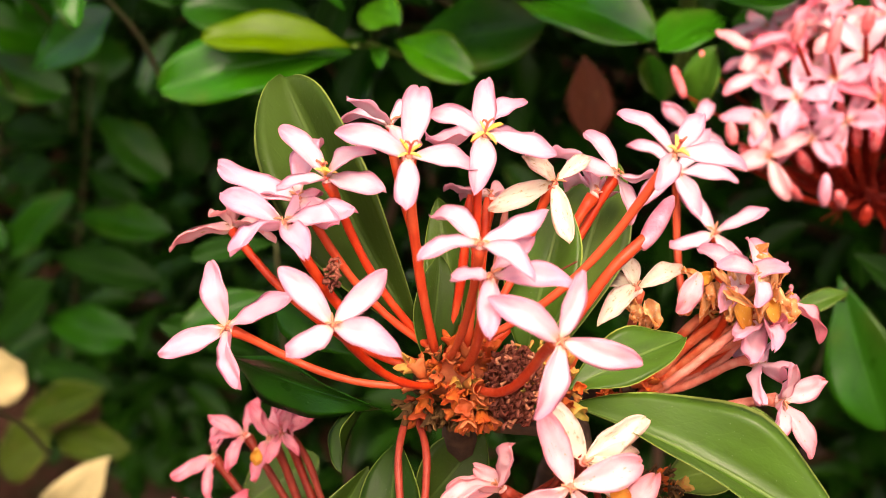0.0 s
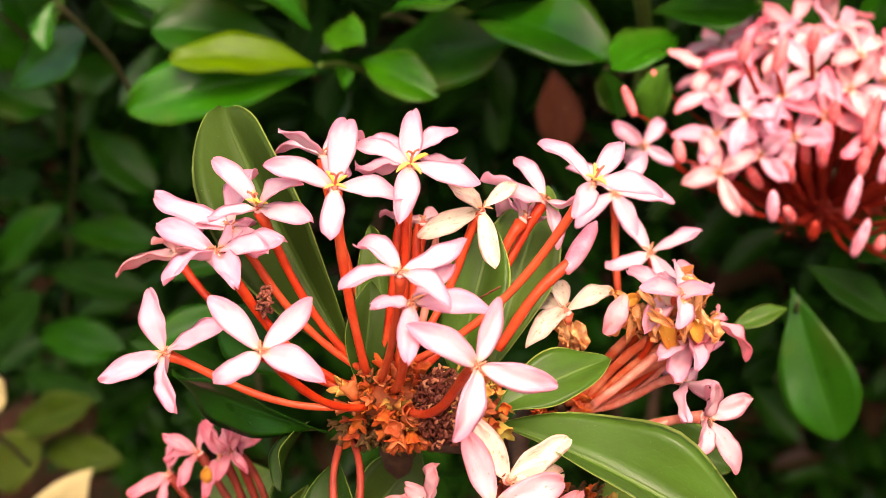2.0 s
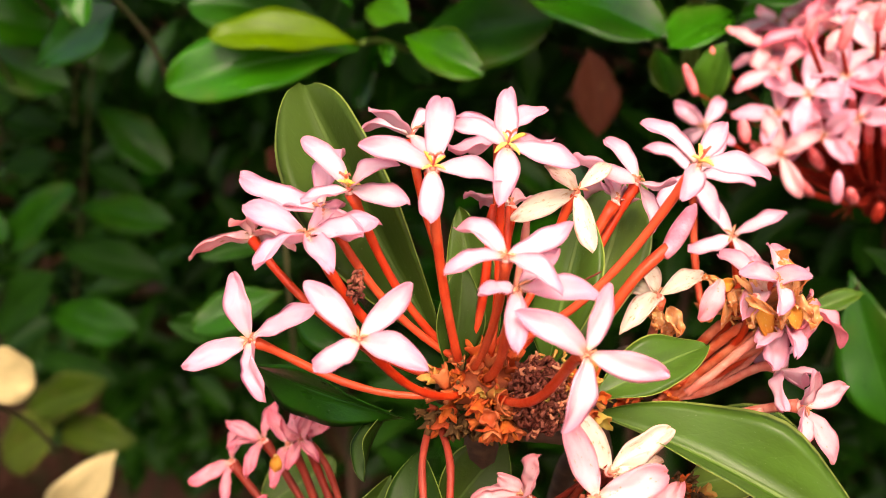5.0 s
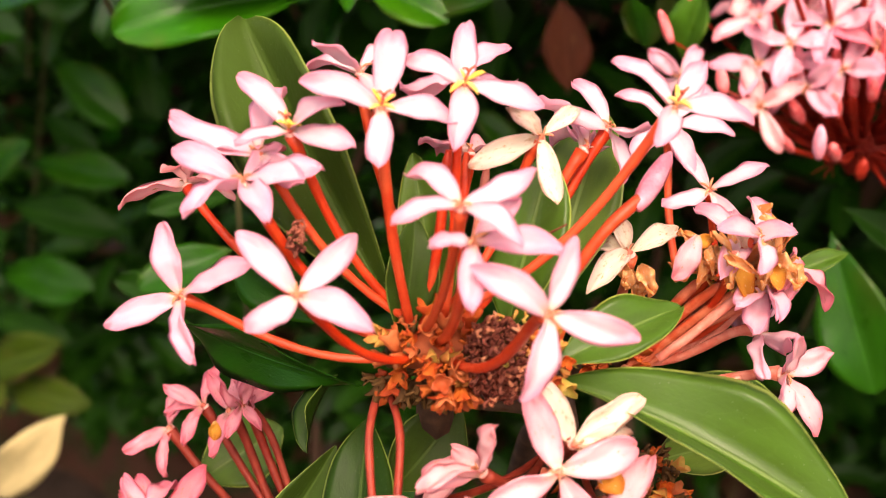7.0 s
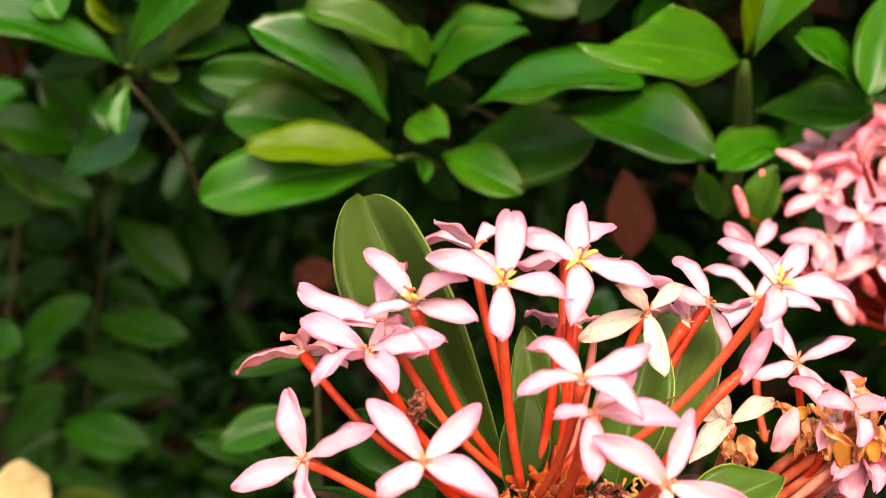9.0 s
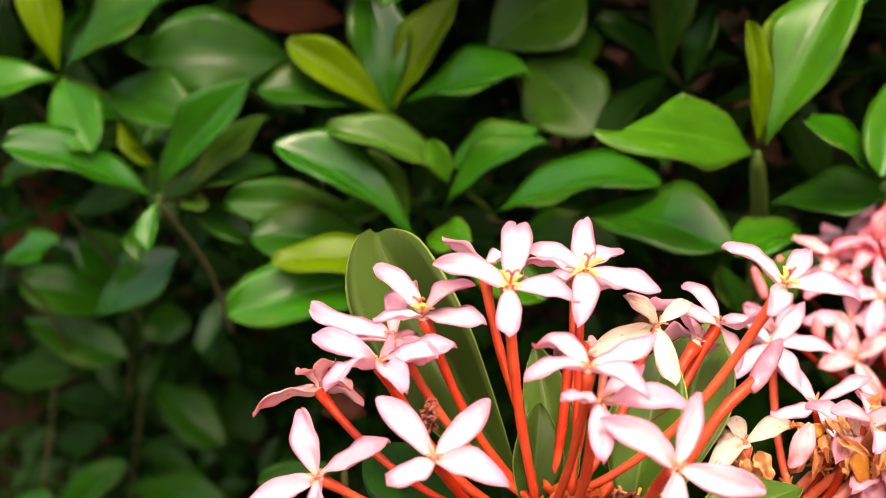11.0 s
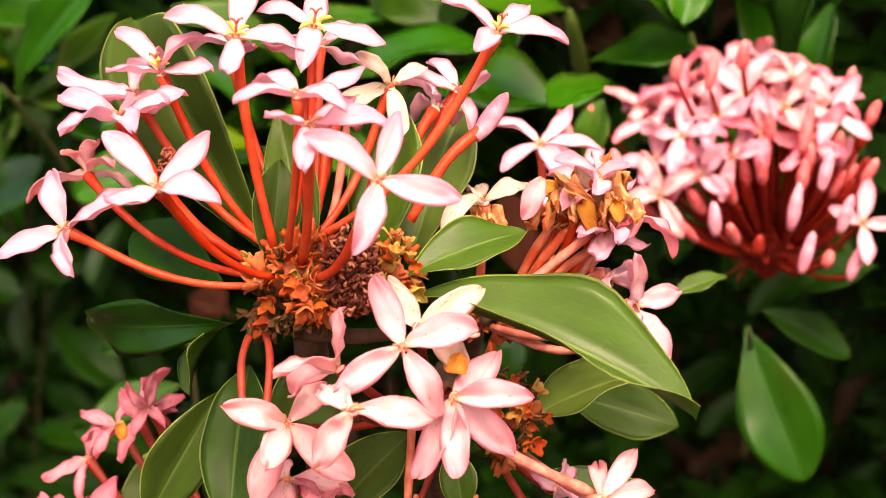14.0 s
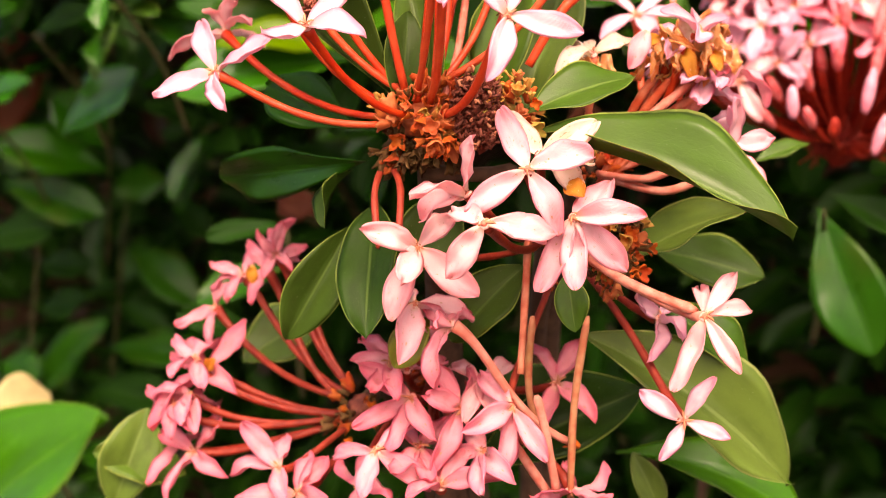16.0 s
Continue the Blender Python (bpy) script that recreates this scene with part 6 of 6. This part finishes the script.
loose_petal(RIGHT_CLUSTER, (55.5, 22.0, 10.2), (51.9, 19.0, 15.4), 3.6, "cream")

# ---- second flower cluster, behind ----
def dome_cluster(hub, radius, count, seed, label):
    """A dense dome of flowers on red tubes round a hub in millimetres, with buds lower down."""
    ob = thing("flower_cluster", P(*hub), label, "flowers", "flower clusters")
    r = random.Random(seed)
    root = Vector(hub) + Vector((6, 4, -20))
    for i in range(count):
        k = (i + 0.5) / count
        th, ph = math.acos(1 - k * 1.3), i * 2.399963
        d = Vector((math.sin(th) * math.cos(ph) * 1.12, math.sin(th) * math.sin(ph) * 1.0, math.cos(th) * 0.92))
        if d.y > 0.6 or d.dot(Vector((-0.35, -0.25, 0.88))) < 0.46 or d.x < -0.86:
            continue
        rad = radius * r.uniform(0.86, 1.08)
        at = Vector(hub) + d * rad
        n = (d.normalized() + Vector((r.uniform(-0.8, 0.8), r.uniform(-0.6, 0.3), r.uniform(-0.3, 0.8)))).normalized()
        a = n.orthogonal().normalized()
        b = n.cross(a)
        s0 = r.uniform(0, 6.28)
        tips = []
        for q in range(4):
            an = s0 + q * math.pi / 2 + r.uniform(-0.25, 0.25)
            tips.append(tuple((a * math.cos(an) + b * math.sin(an) + n * r.uniform(-0.3, 0.6)).normalized() * r.uniform(12.5, 14.5)))
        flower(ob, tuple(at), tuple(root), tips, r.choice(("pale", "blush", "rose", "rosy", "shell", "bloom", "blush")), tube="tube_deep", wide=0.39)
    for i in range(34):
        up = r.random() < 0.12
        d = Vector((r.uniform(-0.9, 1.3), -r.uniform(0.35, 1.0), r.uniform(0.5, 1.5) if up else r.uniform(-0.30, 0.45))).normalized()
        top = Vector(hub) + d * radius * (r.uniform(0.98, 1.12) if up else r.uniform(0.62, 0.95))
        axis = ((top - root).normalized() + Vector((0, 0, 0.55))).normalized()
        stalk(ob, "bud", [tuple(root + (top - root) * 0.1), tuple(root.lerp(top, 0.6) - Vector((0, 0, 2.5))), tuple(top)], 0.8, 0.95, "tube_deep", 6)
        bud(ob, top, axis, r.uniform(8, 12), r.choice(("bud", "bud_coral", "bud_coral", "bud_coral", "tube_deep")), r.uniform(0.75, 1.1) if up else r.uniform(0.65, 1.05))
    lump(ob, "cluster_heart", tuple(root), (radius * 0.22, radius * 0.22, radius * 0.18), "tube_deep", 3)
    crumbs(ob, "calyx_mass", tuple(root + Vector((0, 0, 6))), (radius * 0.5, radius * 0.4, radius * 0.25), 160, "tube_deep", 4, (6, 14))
    stalk(ob, "stem", [tuple(root), (root.x + 30, root.y + 120, root.z + 12), (root.x + 110, root.y + 300, root.z - 20), (root.x + 170, root.y + 430, root.z - 160), (root.x + 180, root.y + 470, root.z - 640)], 1.8, 3.2, "bark")
    return ob


def bud(owner, top, d, length, mat, thick=1.4):
    """A closed, spindle-shaped flower bud."""
    bm = bmesh.new()
    base = P(*top) - d * 0.001
    k = 8
    pts = [base + d * length / 1000 * i / k for i in range(k + 1)]
    sweep(bm, pts, [0.0009 + thick / 1000 * math.sin(math.pi * (i / k) ** 0.85) if i < k else 0.0003 for i in range(k + 1)], 8)
    bm.transform(Matrix.Translation(-owner.location))
    ob = part("bud", bm, [M[mat]], owner)
    ob.matrix_basis = Matrix()
    return ob


BLOOM = dome_cluster(BLOOM_HUB, 41, 108, 11, "dense dome of pink and white flowers on dark red tubes")

for low, tip, mat in (
    ((87.6, 158, -20.4), (87.1, 156, -11.7), "bud"), ((99.5, 162, -27.3), (100.1, 160, -21.6), "tube_deep"),
    ((108.6, 160, -19.7), (110.7, 158, -8.0), "bud"), ((112.0, 164, -32.8), (114.8, 162, -22.2), "bud"),
    ((117.1, 160, -8.9), (119.2, 158, 1.1), "bud"), ((112.5, 165, 1.0), (114.8, 163, 14.0), "bud_coral"),
    ((119.0, 166, -31.7), (120.2, 164, -27.2), "bud_coral"), ((112.5, 168, -9.7), (113.3, 166, -2.0), "bud_coral"),
    ((77.8, 170, 22.5), (79.0, 168, 28.5), "bud_coral"), ((87.2, 170, 19.7), (89.1, 168, 29.2), "bud_coral"),
    ((96.8, 172, 24.8), (97.4, 170, 32.0), "bud_coral"), ((122.2, 160, -20.9), (124.9, 158, -11.5), "bud"),
    ((125.5, 165, -35.4), (128.2, 163, -26.6), "bud"),
):
    way = P(*tip) - P(*low)
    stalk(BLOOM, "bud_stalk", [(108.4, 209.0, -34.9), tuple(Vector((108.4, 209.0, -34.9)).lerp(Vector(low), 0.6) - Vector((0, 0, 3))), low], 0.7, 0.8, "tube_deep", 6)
    bud(BLOOM, low, way.normalized(), way.length * 1150, mat, 0.95)

bud(MAIN_CLUSTER, (34.3, 9.0, 22.6), (P(39.6, 16.0, 29.8) - P(34.3, 9.0, 22.6)).normalized(), 12.0, "bud", 0.95)
stalk(BLOOM, "bud_stalk", [BLOOM_HUB, (74.1, 207.5, -16.2), (47.9, 170.0, 6.5)], 0.35, 0.4, "tube_deep", 6)
bud(BLOOM, (47.9, 170.0, 6.5), (P(44.4, 170.0, 15.2) - P(47.9, 170.0, 6.5)).normalized(), 9.4, "bud_coral", 0.5)
stalk(BLOOM, "bud_stalk", [BLOOM_HUB, (77.4, 218.5, -14.5), (54.5, 192.0, 9.9)], 0.35, 0.4, "tube_deep", 6)
bud(BLOOM, (54.5, 192.0, 9.9), (P(53.4, 190.0, 14.9) - P(54.5, 192.0, 9.9)).normalized(), 5.5, "bud_coral", 0.2)
stalk(BLOOM, "bud_stalk", [BLOOM_HUB, (80.6, 197.5, -19.8), (60.8, 150.0, -0.8)], 0.35, 0.4, "tube_deep", 6)
bud(BLOOM, (60.8, 150.0, -0.8), (P(59.5, 150.0, 5.8) - P(60.8, 150.0, -0.8)).normalized(), 6.7, "bud_coral", 0.8)

flower(BLOOM, (128.7, 165.0, -20.3), (108.4, 200.0, -34.9), ((2.5, 3.0, 12.5), (-9.5, -3.0, 5.5), (9.5, -4.0, 0.5), (0.5, -6.0, -10.5)), "pale", tube="tube_deep", wide=0.38)
flower(BLOOM, (51.3, 170.0, -3.5), (96.0, 206.0, -30.0), ((-9.0, -3.0, 8.0), (8.5, -2.0, -4.5), (5.0, 8.0, 6.0), (-6.0, 6.0, -6.0)), "blush", tube="tube_deep", wide=0.38)

# ---- hedge ----
def shoot(base, direction, count, length, kinds, seed, group="hedge shoots", label="leafy hedge shoot with glossy dark green oval leaves"):
    """A twig with leaves in crossed pairs; base in millimetres."""
    r = random.Random(seed)
    ob = thing("leafy_shoot", P(*base), label, "shrub", group)
    d = Vector(direction).normalized()
    L = count * length * 0.16
    pts = [tuple(Vector(base) + d * L * t + Vector((0, 0, 4 * math.sin(t * 3)))) for t in (0, 0.35, 0.7, 1)]
    stalk(ob, "twig", pts, 1.7, 0.9, "twig", 6)
    a = d.cross(UP).normalized() if abs(d.z) < 0.95 else Vector((1, 0, 0))
    b = a.cross(d)
    for i in range(count):
        an = (i // 2) * 1.75 + (i % 2) * math.pi + r.uniform(-0.35, 0.35)
        t = 0.25 + 0.75 * (i + 1) / count
        p = Vector(base) + d * L * t
        out = (a * math.cos(an) + b * math.sin(an)) * r.uniform(0.75, 1.0) + d * r.uniform(0.35, 0.8)
        out = out.normalized() * length * r.uniform(0.75, 1.15)
        nrm = (Vector((0, -0.35, 0.8)) + d * 0.6 + Vector((r.uniform(-0.3, 0.3), r.uniform(-0.3, 0.3), 0))).normalized()
        leaf(ob, tuple(p), tuple(p + out - Vector((0, 0, length * r.uniform(0, 0.2)))), length * r.uniform(0.33, 0.42), nrm, r.choice(kinds),
             r.choice((0.05, 0.09)), r.choice((0.12, 0.22)), r.randrange(3))
    return ob


hr = random.Random(21)
# Far shoots take mostly the greens darkened for shade.
FAR_KINDS = ("hedge_shade", "hedge_shade", "hedge_dark_shaded", "hedge_gloss")


def hedge_face(x, z):
    """Depth of the hedge's leafy face, in millimetres: nearer on the right, hollow low on the left."""
    x = max(-650, min(650, x))
    return 300 - 0.42 * x + max(0.0, -z - 10) * 1.1 + (40 + min(70, max(0, -z) * 0.8) if x < -100 else 0)


for i in range(190):
    x, z = hr.uniform(-420, 330), hr.uniform(-360, 240)
    y = hedge_face(x, z) + hr.uniform(15, 150)
    way, leaves, size = (hr.uniform(-0.5, 0.5), -0.7, hr.uniform(-0.1, 0.8)), hr.choice((6, 8)), hr.uniform(38, 54)
    thin = x > 30 and z < -30 or x < -90 and z < -70 or -150 < x < 90 and -170 < z < 10
    if thin and i % 4:
        continue
    if thin:
        y += 110
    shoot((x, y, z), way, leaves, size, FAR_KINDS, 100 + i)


MASS = mass_material()


def leaf_mass(name, count, box, seed, label):
    """Many small leaves deep in the hedge, as one mesh."""
    r = random.Random(seed)
    src = blade_mesh("leaf", [M["hedge_dark_shaded"]], leaf_half, lambda v: 0.07 * 4 * v * (1 - v), 8, 4, 0.012, 0.2, 1)
    co = np.array([v.co[:] for v in src.vertices])[: 9 * 5]
    quads = np.array([p.vertices[:] for p in src.polygons if max(p.vertices) < 9 * 5])
    uv0 = np.array([((j / 4), i / 8) for i in range(9) for j in range(5)])
    allv, allf, alluv = [], [], []
    for i in range(count):
        p = Vector([r.uniform(a, b) for a, b in box])
        p.y += hedge_face(p.x, p.z)
        d = Vector((r.gauss(0, 0.7), -abs(r.gauss(0, 0.7)), r.gauss(0.1, 0.5))).normalized()
        L = r.uniform(38, 58)
        m = np.array(along(P(*p), P(*(p + d * L)), Vector((r.uniform(-0.5, 0.5), -0.5, 0.8)), L * 0.38 / 1000))
        allv.append(co @ m[:3, :3].T + m[:3, 3])
        allf.append(quads + i * len(co))
        alluv.append(uv0[quads].reshape(-1, 2))
    me = bpy.data.meshes.new(name)
    me.from_pydata(np.concatenate(allv).tolist(), [], np.concatenate(allf).tolist())
    me.uv_layers.new(name="UVMap").data.foreach_set("uv", np.concatenate(alluv).astype(np.float32).ravel())
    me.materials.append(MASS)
    smooth(me)
    return tagged(new(name, me), label, "hedge", kind="stuff")


leaf_mass("hedge_leaves", 9500, ((-620, 520), (120, 460), (-640, 300)), 5, "deep mass of hedge leaves, their green darkened for shade")

# Leaves added above the visible hedge to keep sun off what lies behind.
leaf_mass("hedge_top_leaves", 2600, ((-700, 700), (-60, 380), (110, 560)), 6, "unseen leaves added above the hedge to shade it")

# More unseen leaves, put here to block sun from the low left hollow.
leaf_mass("hedge_top_leaves", 4200, ((-700, 0), (-70, 300), (100, 430)), 13, "unseen overhang of leaves added to shade the left hollow")
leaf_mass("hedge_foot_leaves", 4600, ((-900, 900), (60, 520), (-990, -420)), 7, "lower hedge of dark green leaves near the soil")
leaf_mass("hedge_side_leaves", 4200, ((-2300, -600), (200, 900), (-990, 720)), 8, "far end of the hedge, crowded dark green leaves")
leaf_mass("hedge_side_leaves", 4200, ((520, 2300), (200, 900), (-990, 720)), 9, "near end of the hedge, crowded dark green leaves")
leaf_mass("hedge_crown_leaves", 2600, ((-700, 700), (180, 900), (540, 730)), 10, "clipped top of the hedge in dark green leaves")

leaf_mass("hedge_hollow_leaves", 2600, ((-560, -30), (-170, 120), (-800, -340)), 12, "low leaves filling the hedge hollow, their green darkened for shade")

# branches inside the hedge
for i in range(6):
    x = hr.uniform(-450, 250)
    y = hedge_face(x, 0) + hr.uniform(380, 520)
    b = thing("hedge_branch", P(x, y, -900), "bare brown branch inside the hedge", "branch", "hedge branches")
    stalk(b, "twig", [(x + 5, y, -250), (x + hr.uniform(-60, 60), y - 40, -160), (x + hr.uniform(-90, 90), y - 60, -60)], 2.5, 1.2, "bark", 6)
    stalk(b, "branch", [(x, y, -900), (x + hr.uniform(-40, 40), y + hr.uniform(-30, 30), -400), (x + hr.uniform(-90, 90), y + hr.uniform(-40, 40), 0),
                        (x + hr.uniform(-120, 120), y + hr.uniform(-40, 40), 260)], 4.5, 2.0, "bark", 8)

# ground, and a dark sheet painted as the hedge's shaded inside, which closes the view
bm = bmesh.new()
bmesh.ops.create_grid(bm, x_segments=60, y_segments=60, size=40)
for v in bm.verts:
    v.co.z = 0.03 * noise.noise(v.co * 1.3)
me = bpy.data.meshes.new("ground")
bm.to_mesh(me)
bm.free()
me.materials.append(soil_material())
tagged(new("ground", me), "bare dark brown soil under the hedge", "ground", kind="structure")
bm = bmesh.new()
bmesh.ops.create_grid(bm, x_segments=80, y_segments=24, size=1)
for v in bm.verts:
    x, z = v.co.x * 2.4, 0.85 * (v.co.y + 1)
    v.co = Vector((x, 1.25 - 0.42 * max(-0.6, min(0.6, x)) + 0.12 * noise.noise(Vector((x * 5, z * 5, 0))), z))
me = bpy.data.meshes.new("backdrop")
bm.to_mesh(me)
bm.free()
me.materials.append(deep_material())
tagged(new("backdrop", me), "dark sheet standing in for the shaded core of the hedge", "hedge", kind="structure")
